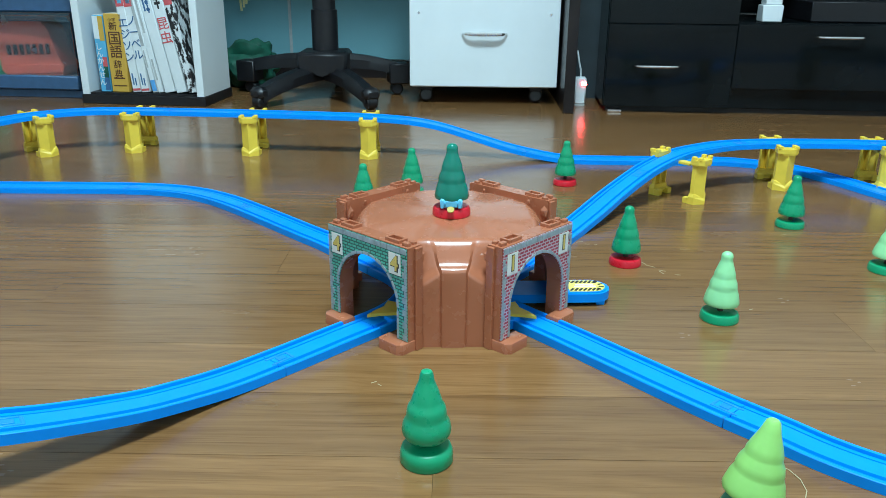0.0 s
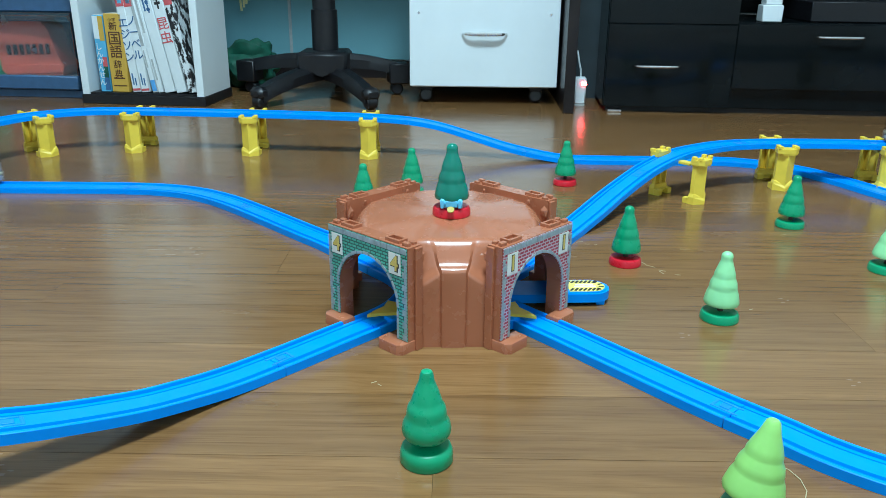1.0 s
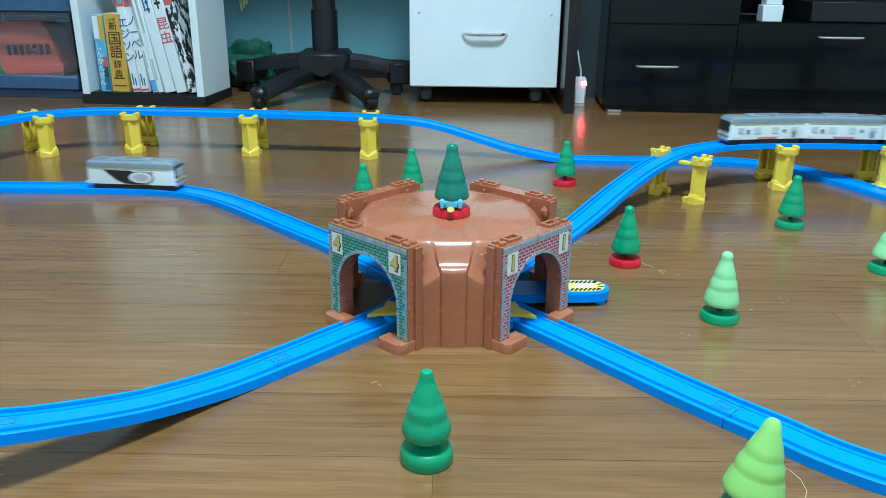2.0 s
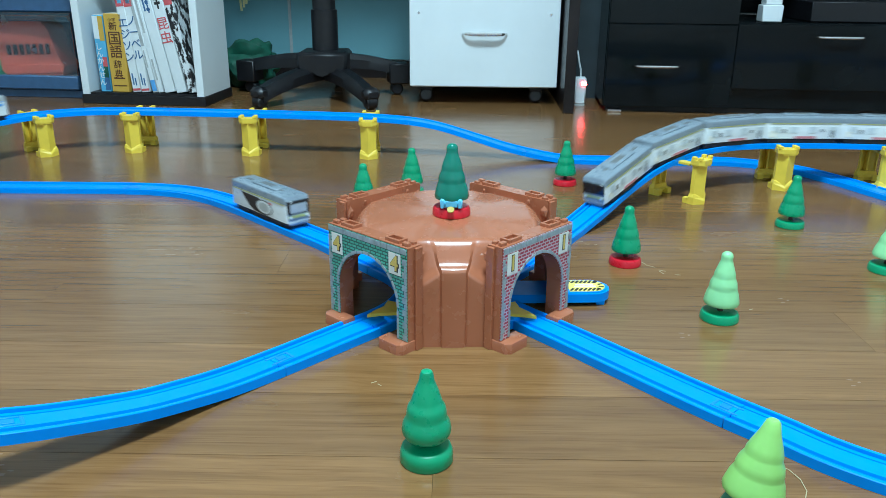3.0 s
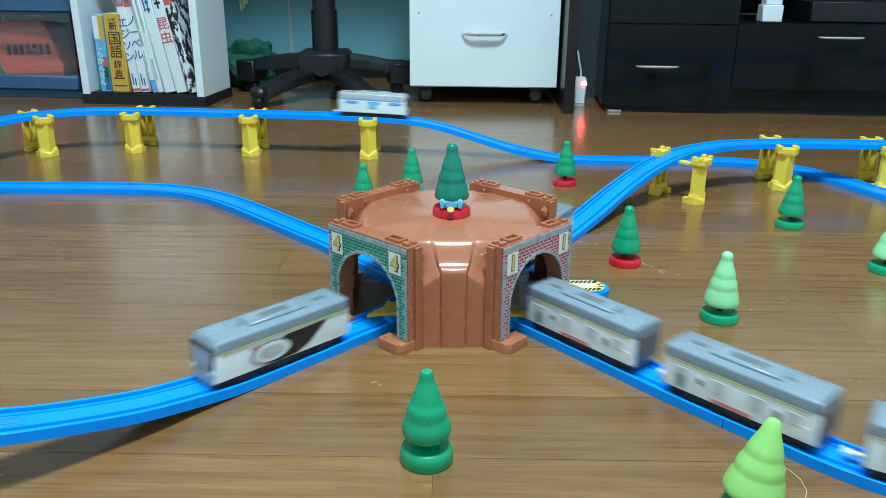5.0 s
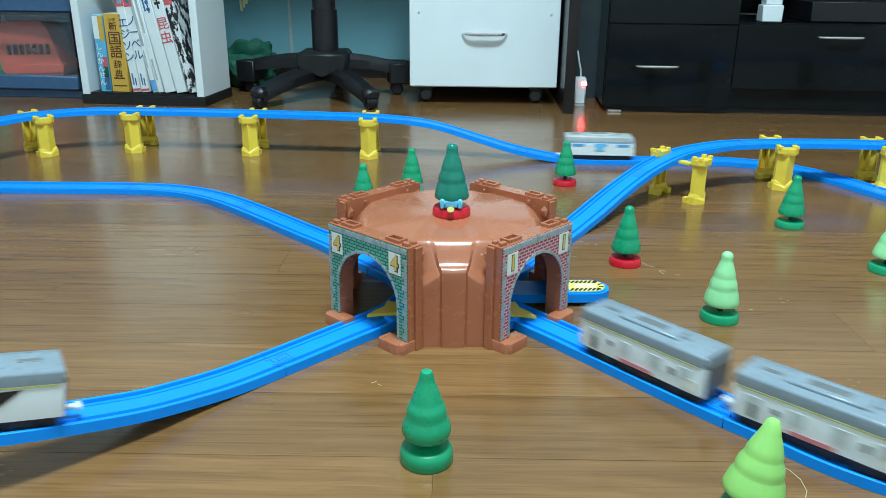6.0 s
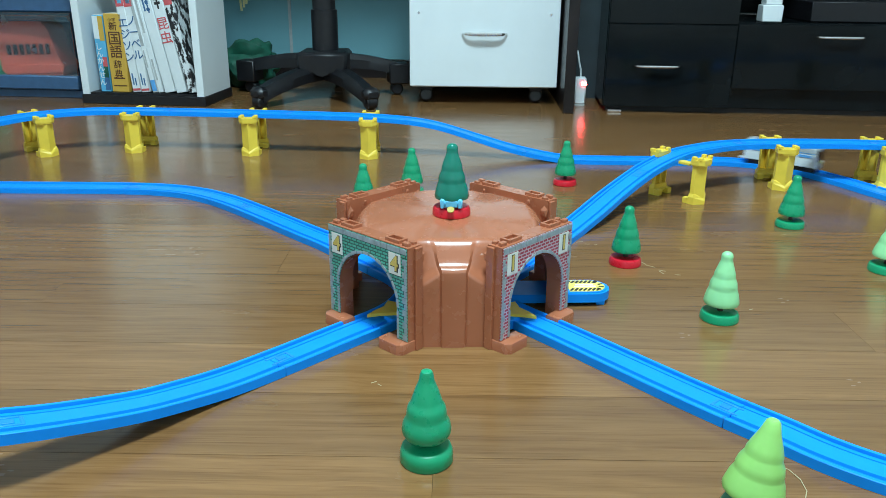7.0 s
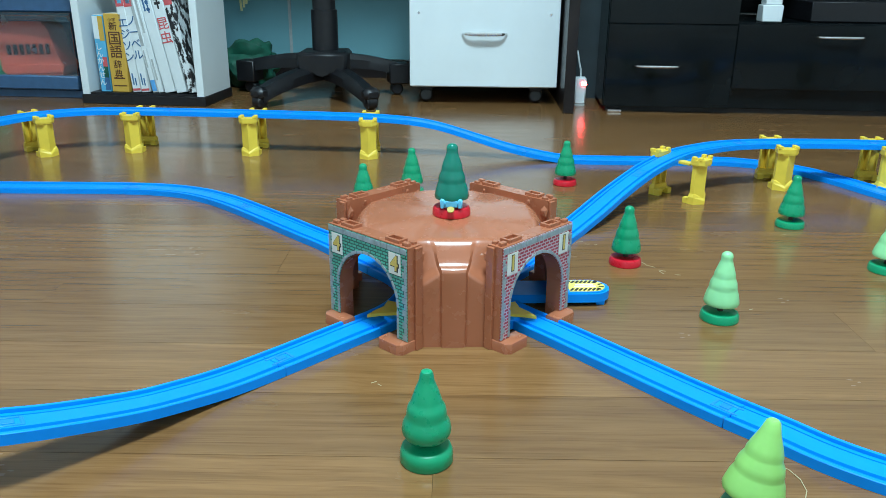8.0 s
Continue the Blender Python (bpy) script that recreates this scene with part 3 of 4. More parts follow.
        # feet
        for sgn in (-1, 1):
            bm = bmesh.new()
            out = [(D - .004, .0235), (D + .0090, .0235), (D + .0112, .0258), (D + .0112, .0475), (D + .0070, .0520), (D - .0120, .0525), (D - .0120, .0400), (D - .0040, .0390)]
            prism(bm, [(x, sgn * y) for x, y in out], 0, .0098)
            bmesh.ops.recalc_face_normals(bm, faces=bm.faces)
            bmesh.ops.bevel(bm, geom=[e for e in bm.edges if all(v.co.z > .009 for v in e.verts)], offset=.0012, segments=2, affect="EDGES", profile=0.5)
            part("foot", bm, BROWN, portal)
        # battlements: clip frames and low blocks
        for y in (-.029, .029):
            bm = bmesh.new()
            for r in ((D - .0138, D - .0030, y - .0088, y - .0066), (D - .0138, D - .0030, y + .0066, y + .0088), (D - .0138, D - .0118, y - .0067, y + .0067), (D - .0052, D - .0030, y - .0067, y + .0067)):
                box(bm, *r, HT - .001, HT + .0026, .0004)
            part("clip_frame", bm, BROWN, portal, smooth=False)
        for y in (-.0452, .0452):
            part("merlon", boxes([(D - .0070, D - .0025, y - .0035, y + .0035, HT - .001, HT + .0026)], .0005), BROWN, portal, smooth=False)
            part("merlon", boxes([(D - .0148, D - .0104, y - .0028, y + .0028, HT - .001, HT + .0020)], .0005), BROWN, portal, smooth=False)
    return ob


tunnel()


def switch_lever():
    ob = thing("switch_lever", pose(0.0056, 0.7266, 0, 0, 0, 3.0), "blue plastic track switch lever with a striped warning sticker", "toy switch")
    def stadium(r0, r1, w, n=12):
        return [(r0, -w)] + [(r1 - w + w * math.sin(math.pi * k / n), -w * math.cos(math.pi * k / n)) for k in range(n + 1)] + [(r0, w)]
    part("plate", prism(bmesh.new(), stadium(.060, .163, .0185), .0045, .0135), BLUE, ob)
    part("rim", prism(bmesh.new(), stadium(.104, .1605, .0165), .0134, .0146), BLUE, ob)
    part("leg", boxes([(.110, .118, -.0175, -.0125, 0, .006), (.148, .156, -.0150, -.0100, 0, .006), (.110, .118, .0125, .0175, 0, .006), (.148, .156, .0100, .0150, 0, .006)], .0006), BLUE, ob)
    st = part("warning_sticker", prism(bmesh.new(), stadium(.1205, .1585, .0145), .0147, .0150), HAZARD_YELLOW, ob, "yellow sticker with black stripes", smooth=False)
    bm = bmesh.new()
    for k in range(7):
        for y in (-.0100, .0100):
            box(bm, -.0011, .0011, -.0036, .0036, .0150, .0153, m=Matrix.Translation((.1235 + k * .0044, y, 0)) @ Matrix.Rotation(radians(-35), 4, "Z"))
    for a in (-50, -18, 18, 50):
        box(bm, .0085, .0138, -.0010, .0010, .0150, .0153, m=Matrix.Translation((.1440, 0, 0)) @ Matrix.Rotation(radians(a), 4, "Z"))
    part("stripe", bm, BLACK_PRINT, st, smooth=False)
    part("print_bar", boxes([(.127, .149, -.0042, -.0008, .0150, .0153), (.129, .147, .0008, .0042, .0150, .0153)]), CREAM_PRINT, st, smooth=False)
    part("knob", lathe([(0, .030), (.0022, .0285), (.0026, .024), (.0020, .012), (.0020, .010), (0, .010)], 16, m=Matrix.Translation((.1175, .006, 0))), CREAM_PRINT, ob, "cream lever knob")


switch_lever()


def switch_plate(x, y, turn, mirror=1):
    ob = thing("switch_plate", pose(x, y, 0, 0, 0, turn), "yellow curved plate beside the track inside the tunnel", "toy track")
    pts = [(-.022, .004), (-.012, -.001), (.000, -.010), (.006, -.018), (.010, -.008), (.018, .004), (.014, .016), (.002, .008), (-.010, .007)]
    part("plate", prism(bmesh.new(), [(x * mirror if mirror < 0 else x, y) for x, y in pts][::mirror], .0100, .0130), YELLOW, ob, smooth=False)
    part("block", boxes([(-.008, .014, -.016, -.002, 0, .0098) if mirror > 0 else (-.014, .008, -.016, -.002, 0, .0098)], .001), BLUE, ob, smooth=False)


switch_plate(-.0515, .6760, 45)
switch_plate(.0690, .6760, -45, mirror=-1)


# ---- toy trees ----
CROWN_FLARED = [(0, .0172), (.0140, .0166), (.0160, .0168), (.0165, .0185), (.0160, .0215), (.0149, .0268), (.0133, .0312), (.0129, .0325), (.0130, .0345), (.0122, .0385), (.0103, .0428), (.0099, .0442), (.0099, .0462),
                (.0088, .0500), (.0072, .0548), (.0058, .0588), (.0053, .0605), (.0055, .0640), (.0049, .0664), (.0030, .0682), (0, .0687)]
CROWN = [(0, .0145), (.0105, .0145), (.0145, .0160), (.0165, .0195), (.0168, .0225), (.0160, .0270), (.0143, .0308), (.0137, .0326), (.0135, .0355), (.0131, .0385), (.0122, .0412), (.0108, .0434),
         (.0102, .0456), (.0092, .0490), (.0080, .0530), (.0064, .0572), (.0057, .0592), (.0049, .0622), (.0046, .0650), (.0037, .0676), (.0018, .0686), (0, .0687)]


def toy_tree(x, y, crown, base, label, z=0.0, lean=(0, 0), turn=0, name="toy_tree", shape=CROWN_FLARED):
    ob = thing(name, pose(x, y, z, 0, 0, turn), label, "toy tree", "toy trees")
    h = 1.0 if shape is CROWN else 0.72
    part("base", lathe([(r, z * h) for r, z in ((0, 0), (.0176, 0), (.0182, .0010), (.0180, .0075), (.0168, .0110), (.0150, .0122), (.0060, .0124), (0, .0124))], 36), base, ob)
    part("trunk", lathe([(0, .0080), (.0030, .0088), (.0022, .0130), (.0022, .0210), (0, .0210)], 14), TRUNK, ob)
    if shape is CROWN:
        shape = [(r, .0178 + (z - .0145) * .939) for r, z in shape]
    part("crown", lathe(shape, 36), crown, ob, at_pose=Matrix.Translation((0, 0, .018)) @ pose(0, 0, 0, lean[0], lean[1], 0) @ Matrix.Translation((0, 0, -.018)))
    return ob


toy_tree(-.010, .456, DARK_TREE, GREEN_BASE, "dark green plastic toy tree on a green base", shape=CROWN)
toy_tree(.1905, .4005, LIME_TREE, GREEN_BASE, "lime green plastic toy tree, leaning, on a green base", lean=(-3, 8), shape=[(r * 1.13, z * .985) for r, z in CROWN_FLARED[:-4]] + [(.0043, .0656), (.0030, .0669), (0, .0671)])
toy_tree(.267, .690, LIGHT_TREE, GREEN_BASE, "light green plastic toy tree on a green base")
toy_tree(.208, .838, DARK_TREE, RED_BASE, "green plastic toy tree on a red base")
toy_tree(.456, .983, DARK_TREE, GREEN_BASE, "green plastic toy tree on a green base", lean=(0, 1))
toy_tree(.189, 1.186, DARK_TREE, RED_BASE, "green plastic toy tree on a red base beside the track")
toy_tree(.497, .822, LIGHT_TREE, GREEN_BASE, "light green plastic toy tree on a green base", lean=(0, 5))
toy_tree(-.1085, 1.026, DARK_TREE, GREEN_BASE, "green plastic toy tree behind the tunnel")
toy_tree(-.047, 1.126, DARK_TREE, GREEN_BASE, "green plastic toy tree behind the tunnel")
toy_tree(.0078, .7182, BLUISH_TREE, RED_BASE, "sea green plastic toy tree on a red base on the tunnel", z=.0945)
clip = thing("toy_clip", pose(.0073, .7048, .1034), "small light blue toy clip with a yellow disc", "toy")
part("body", boxes([(-.0062, .0062, -.003, .003, .002, .0085)], .001), TOY_BLUE, clip)
part("arm", boxes([(-.0105, -.0060, -.0035, .0015, .001, .0100)], .0012), TOY_BLUE, clip)
part("arm", boxes([(.0060, .0105, -.0035, .0015, .001, .0100)], .0012), TOY_BLUE, clip)
part("disc", lathe([(0, 0), (.0034, 0), (.0034, .0014), (0, .0014)], 18, m=Matrix.Translation((-.0005, -.006, .0006)) @ Matrix.Rotation(radians(35), 4, "X")), OLIVE_DISC, clip, "yellow disc")


def loose_string():
    """A pale thread that curls on the floor."""
    ob = tagged(new("string"), "thin pale yellow thread curled on the floor", "string")
    pts = [Vector((.222, .456, .0008)), Vector((.229, .453, .0006)), Vector((.2345, .446, .0005)), Vector((.2375, .436, .0005)), Vector((.2365, .424, .0005)), Vector((.231, .414, .0005)), Vector((.221, .409, .0005)), Vector((.214, .412, .0005))]
    bm = bmesh.new()
    for k in range(len(pts) - 1):
        rod(bm, pts[k], pts[k + 1], .0003, 6)
    part("thread", bm, THREAD, ob)


loose_string()


# ---- furniture along the far side ----
def bow_handle(parent, x, y, z, w, rise=.0042):
    """A flat bow, tallest in its middle, whose ends turn back to the front."""
    bm = bmesh.new()
    n, rings = 24, []
    for k in range(n + 1):
        q = -1 + 2 * k / n
        hh = .0022 + rise * (1 - q * q)
        px, py = x + q * w / 2, y - .018 * (1 - q ** 6)
        rings.append([bm.verts.new((px * 1.0, py + dy, z + dz)) for dy, dz in ((-.0028, -hh * .7), (-.0034, 0), (-.0028, hh * .7), (0, hh), (.0028, hh * .8), (.0028, -hh * .8), (0, -hh))])
    m = len(rings[0])
    for a, b in zip(rings, rings[1:]):
        for k in range(m):
            bm.faces.new((a[k], a[(k + 1) % m], b[(k + 1) % m], b[k]))
    bm.faces.new(rings[0])
    bm.faces.new(rings[-1])
    part("handle", bm, CHROME, parent, "curved chrome handle")


def book(parent_m, x, w, h, d, tilt, material, label, texts=(), bars=(), z=.027):
    """A book standing on the shelf, its spine towards -y; tilt leans its head to the left."""
    ob = thing("book", parent_m @ pose(x, .012, z, 0, -tilt, 0), label, "book", "books on the shelf")
    part("cover", boxes([(0, w, 0, d, 0, h)], .0015), material, ob)
    part("pages", boxes([(.0025, w - .0025, .004, d - .003, h - .001, h + .0006)]), CREAM_PRINT, ob, smooth=False)
    face = lambda u, v: Matrix(((1, 0, 0, u), (0, 0, -1, -.0006), (0, 1, 0, v), (0, 0, 0, 1)))
    for text, size, u, v, step, mat in texts:
        for k, ch in enumerate(text):
            writing(ch, size, mat, ob, face(u, v - k * step), .0002, bold=size * .007)
    for x0, x1, z0, z1, mat in bars:
        part("spine_band", boxes([(x0, x1, -.0005, .001, z0, z1)]), mat, ob, smooth=False)
    return ob


BOOK_BLUE = plastic("book_sky_blue", (0.10, 0.42, 0.66), 0.35, 0.05)
BOOK_YELLOW = plastic("book_ochre", (0.62, 0.37, 0.06), 0.4, 0.05)
BOOK_WHITE = plastic("book_white", (0.72, 0.77, 0.78), 0.35, 0.03)
INK_BLUE = plastic("ink_blue", (0.04, 0.13, 0.28), 0.4)
INK_BROWN = plastic("ink_brown", (0.10, 0.035, 0.015), 0.4)
INK_RED = plastic("ink_red", (0.60, 0.10, 0.11), 0.4)


def scribble_print():
    """White cover with uneven black brush strokes."""
    m, t, b = nodes("scribble_print")
    v = coords(t, (1, 1, .55))
    n = noise_tex(t, v, 75, 3, 0.6)
    link(t, ramp(t, n, [(0.47, (0.012, 0.012, 0.014)), (0.53, (0.70, 0.74, 0.75))]), b.inputs["Base Color"])
    b.inputs["Roughness"].default_value = 0.35
    return m


SCRIBBLE = scribble_print()


def bookcase():
    M = pose(-.873, 1.905, 0, 0, 0, -6.5)
    ob = thing("bookcase", M, "white bookcase with a black plinth, part filled with books", "bookcase")
    Wb, Db, Hb = .305, .168, .62
    part("side_panel", boxes([(0, .018, 0, Db, .022, Hb)], .0008), WHITE_PAPER, ob, smooth=False)
    part("side_panel", boxes([(Wb - .018, Wb, 0, Db, .022, Hb)], .0008), WHITE_PAPER, ob, smooth=False)
    part("back_panel", boxes([(.018, Wb - .018, Db - .008, Db, .022, Hb)]), WHITE_PAPER, ob, smooth=False)
    part("shelf", boxes([(.0182, Wb - .0182, .003, Db - .009, .022, .0268)]), BLACK_PLASTIC, ob, smooth=False)
    part("shelf", boxes([(.0182, Wb - .0182, .003, Db - .009, .33, .348)]), WHITE_PAPER, ob, smooth=False)
    part("plinth", boxes([(-.001, Wb + .004, -.004, Db, 0, .0218)], .001), BLACK_PLASTIC, ob, "black plinth", smooth=False)
    book(M, .041, .026, .178, .13, 0, BOOK_BLUE, "thin sky blue children's book", [("しんかんせん", .017, .009, .105, .0165, BOOK_WHITE)],
         [(.001, .014, .124, .176, BOOK_WHITE), (.014, .0255, .120, .176, BOOK_YELLOW), (.014, .025, .060, .082, INK_RED), (.014, .025, .034, .060, GREEN_CLOTH), (.013, .025, .004, .034, INK_BLUE)])
    book(M, .070, .044, .182, .13, 0, BOOK_YELLOW, "thick ochre Japanese dictionary", [("新", .021, .021, .152, 0, INK_BROWN), ("国", .034, .022, .124, 0, INK_BROWN), ("語", .032, .022, .093, 0, INK_BROWN), ("辞典", .021, .022, .064, .022, INK_BROWN), ("小", .009, .015, .168, 0, INK_BROWN), ("学", .009, .025, .168, 0, INK_BROWN)],
         [(.008, .036, .0315, .0345, INK_BROWN), (.006, .038, .014, .0165, INK_BROWN)])
    book(M, .122, .021, .245, .15, 5, BOOK_WHITE, "white biography with blue lettering", [("エジソン", .025, .010, .160, .026, INK_BLUE)], [(.001, .020, .004, .009, INK_RED), (.005, .008, .018, .045, INK_BLUE), (.011, .014, .016, .034, INK_BLUE), (.001, .020, .198, .240, INK_RED), (.006, .016, .205, .222, TOY_BLUE)])
    book(M, .144, .021, .245, .15, 5.5, BOOK_WHITE, "white biography with blue lettering", [("ノーベル", .025, .011, .165, .026, INK_BLUE)], [(.001, .020, .004, .009, INK_RED), (.005, .008, .018, .045, INK_BLUE), (.011, .014, .016, .034, INK_BLUE), (.001, .020, .198, .240, INK_RED), (.006, .016, .205, .222, TOY_BLUE)])
    book(M, .172, .013, .26, .15, 9.5, BOOK_WHITE, "thin white book with grey lettering", (), [(.003, .010, .11, .25, GREY_PRINT), (.003, .006, .06, .10, GREY_PRINT), (.001, .012, .004, .030, SKY_PRINT)])
    book(M, .186, .014, .26, .15, 10, BOOK_WHITE, "thin white book with grey lettering", (), [(.004, .009, .14, .24, GREY_PRINT), (.004, .008, .03, .08, GREY_PRINT)])
    book(M, .203, .027, .27, .15, 10.5, BOOK_WHITE, "white picture book with dark lettering", (), [(.006, .010, .19, .235, INK_BLUE), (.012, .020, .205, .213, INK_BLUE), (.012, .020, .19, .196, INK_BLUE), (.015, .018, .185, .22, INK_BLUE)])
    book(M, .232, .027, .27, .15, 10.5, BOOK_WHITE, "white insect picture book with red lettering", [("昆虫", .030, .013, .160, .032, INK_RED)], [(.006, .020, .205, .211, BLACK_PRINT), (.006, .020, .215, .221, BLACK_PRINT), (.011, .015, .195, .23, BLACK_PRINT), (.004, .022, .118, .1195, INK_RED)])
    book(M, .262, .022, .27, .12, 11, SCRIBBLE, "white picture book with black brush strokes", (), [(.002, .021, .205, .235, INK_RED), (.004, .012, .150, .166, BLACK_PRINT)])


bookcase()


def storage_box():
    M = pose(-1.40, 2.02, 0, 0, 0, -5)
    ob = thing("storage_drawer", M, "navy plastic storage drawer unit with clear fronts", "storage box")
    W_, D_ = .515, .36
    for nm, row in (("bottom_panel", (0, W_, .0, D_, 0, .020)), ("side_panel", (0, .016, .0, D_, .0205, .58)), ("side_panel", (W_ - .016, W_, .0, D_, .0205, .58)), ("back_panel", (.017, W_ - .017, D_ - .01, D_, .0205, .207)), ("cross_rail", (.0165, W_ - .0165, -.004, D_ - .011, .208, .240)), ("top_panel", (0, W_, -.004, D_, .5805, .61))):
        part(nm, boxes([row], .002), NAVY, ob)
    dr = part("drawer", boxes([(.018, W_ - .018, -.012, .30, .022, .030), (.018, W_ - .018, -.016, .004, .022, .056)], .003), NAVY, ob, "navy drawer edge")
    pane = part("clear_front", boxes([(.018, W_ - .018, -.012, -.009, .056, .206)], .001), CLEAR, dr, "clear plastic drawer front")
    pane.visible_shadow = False
    part("lip", boxes([(.018, W_ - .018, -.022, -.010, .186, .200)], .002), CLEAR, dr, "clear drawer lip")
    part("drawer", boxes([(.018, W_ - .018, -.012, .30, .246, .57)], .003), NAVY, ob)
    # toys in the drawer
    toy = thing("toy_carriage", M @ pose(.268, .040, .031, 0, -2, 6), "orange red toy railway carriage in the drawer", "toy train")
    part("body", prism(bmesh.new(), [(0, .030), (0, .125), (.012, .150), (.112, .152), (.134, .125), (.141, .085), (.148, .058), (.158, .034), (.150, .010), (.02, .004)], 0, .09, m=Matrix.Rotation(radians(90), 4, "X") @ Matrix.Translation((0, 0, -.09))), ORANGE, toy)
    part("skirt", boxes([(.012, .152, -.004, .0, .018, .042)], .002), ORANGE, toy)
    for k in range(7):
        part("window", boxes([(.022 + k * .0163, .0328 + k * .0163, -.0014, .002, .066, .092)], .0006), WINDOW_BLACK, toy)
    g = thing("toy_block", M @ pose(.214, .02, .031), "green toy building piece in the drawer", "toy")
    bm = boxes([(0, .05, 0, .08, 0, .055)], .003)
    box(bm, .004, .046, .004, .076, .055, .085, .003)
    part("body", bm, GREEN_BASE, g)
    w = thing("toy_plate", M @ pose(.435, .03, .031), "pale toy plate lying in the drawer", "toy")
    part("body", boxes([(0, .055, 0, .06, 0, .010), (.035, .050, .02, .05, .010, .055)], .002), GREY_PRINT, w)


storage_box()


def office_chair():
    ob = thing("office_chair", pose(-.303, 2.045, 0, 0, 0, 0), "black five-star office chair base with a gas column", "office chair")
    part("column", lathe([(0, .085), (.033, .085), (.033, .215), (.0285, .216), (.0285, .30), (.025, .301), (.025, .40), (0, .40)], 28), BLACK_PLASTIC, ob)
    part("hub", boxes([(-.062, .062, -.080, .05, .062, .118)], .008), BLACK_PLASTIC, ob)
    part("boss", lathe([(0, 0), (.022, 0), (.025, .004), (0, .004)], 24, m=Matrix.Translation((0, -.080, .086)) @ Matrix.Rotation(radians(90), 4, "X")), BLACK_PLASTIC, ob)
    for turn, reach, z_in, z_out in ((-125, .235, .062, .026), (-56, .235, .062, .026), (14, .186, .088, .064), (88, .20, .085, .064), (163, .222, .088, .066)):
        bm = bmesh.new()
        n, rows = 12, []
        for i in range(n + 1):
            u = i / n
            x = .02 + (reach - .02) * u
            zc = z_in + (z_out - z_in) * u ** 2.2
            wd, ht = .027 - .008 * u, .021 - .003 * u
            rows.append([bm.verts.new((x, y * wd, zc + z * ht)) for y, z in ((-1, -.7), (-1, .4), (-.6, 1), (.6, 1), (1, .4), (1, -.7))])
        for p, q in zip(rows, rows[1:]):
            for j in range(6):
                bm.faces.new((p[j], p[(j + 1) % 6], q[(j + 1) % 6], q[j]))
        bm.faces.new(rows[0])
        bm.faces.new(rows[-1])
        leg = part("leg", bm, BLACK_PLASTIC, ob, at_pose=Matrix.Rotation(radians(turn), 4, "Z"))
        if z_out > .04:
            # block at the leg's end over its caster
            part("end_block", boxes([(reach - .026, reach + .026, -.026, .026, .030, z_out + .018)], .003), BLACK_PLASTIC, leg)
        else:
            part("end_block", boxes([(reach - .020, reach + .012, -.021, .021, .020, .050)], .009), BLACK_PLASTIC, leg)
        part("caster", lathe([(0, -.014), (.012, -.014), (.016, -.010), (.016, .010), (.012, .014), (0, .014)], 22, m=Matrix.Translation((reach - .004, 0, .0162)) @ Matrix.Rotation(radians(90), 4, "X")), BLACK_PLASTIC, leg)


office_chair()


def desk():
    ob = thing("desk", pose(0, 0, 0, 0, 0, -2), "desk with a pale back panel and a dark side panel", "desk")
    part("back_panel", boxes([(-.84, .205, 2.40, 2.418, .055, .70)], .001), PANEL_BLUE, ob, "pale blue-grey back panel", smooth=False)
    part("kick_panel", boxes([(-.84, .205, 2.404, 2.414, .0, .050)]), DARK_WOOD, ob, smooth=False)
    part("joint_strip", boxes([(-.548, -.540, 2.396, 2.400, .055, .70)]), GREY_PRINT, ob, smooth=False)
    part("side_panel", boxes([(.212, .236, 1.826, 2.42, 0, .70)], .001), DARK_WOOD, ob, "dark brown side panel", smooth=False)
    # added dark sheet: stands in for the shaded gap before the wall
    part("gap_shade_panel", boxes([(.237, .330, 2.06, 2.075, 0, .70)]), GAP_SHADE, ob, smooth=False)
    part("tabletop", boxes([(-.64, .236, 1.83, 2.44, .7005, .725)], .002), DARK_WOOD, ob, smooth=False)


desk()


def drawer_wagon():
    ob = thing("drawer_wagon", pose(-.0845, 1.935, 0, 0, 0, -1.5), "white drawer unit on black casters", "drawer unit")
    Wd, top = .357, .56
    part("carcass", boxes([(.003, Wd - .003, .019, .42, .040, top)], .001), WHITE_PAPER, ob, smooth=False)
    d = part("drawer_front", boxes([(0, Wd, 0, .0185, .044, .300)], .0012), WHITE_PAPER, ob, smooth=False)
    bow_handle(d, .179, -.001, .169, .108)
    for x, z in ((.022, .216), (.335, .214)):
        part("screw", lathe([(0, 0), (.003, 0), (.003, .001), (0, .001)], 12, m=Matrix.Translation((x, 0, z)) @ Matrix.Rotation(radians(90), 4, "X")), CHROME, d)
    part("drawer_front", boxes([(0, Wd, 0, .0185, .304, .556)], .0012), WHITE_PAPER, ob, smooth=False)
    for x in (.038, .310):
        for y in (.045, .38):
            bm = lathe([(0, -.010), (.013, -.010), (.0165, -.006), (.0165, .006), (.013, .010), (0, .010)], 18, m=Matrix.Translation((x, y, .0167)) @ Matrix.Rotation(radians(75), 4, "X"))
            box(bm, x - .016, x + .016, y - .012, y + .014, .030, .0402, .002)
            part("caster", bm, BLACK_PLASTIC, ob)


drawer_wagon()


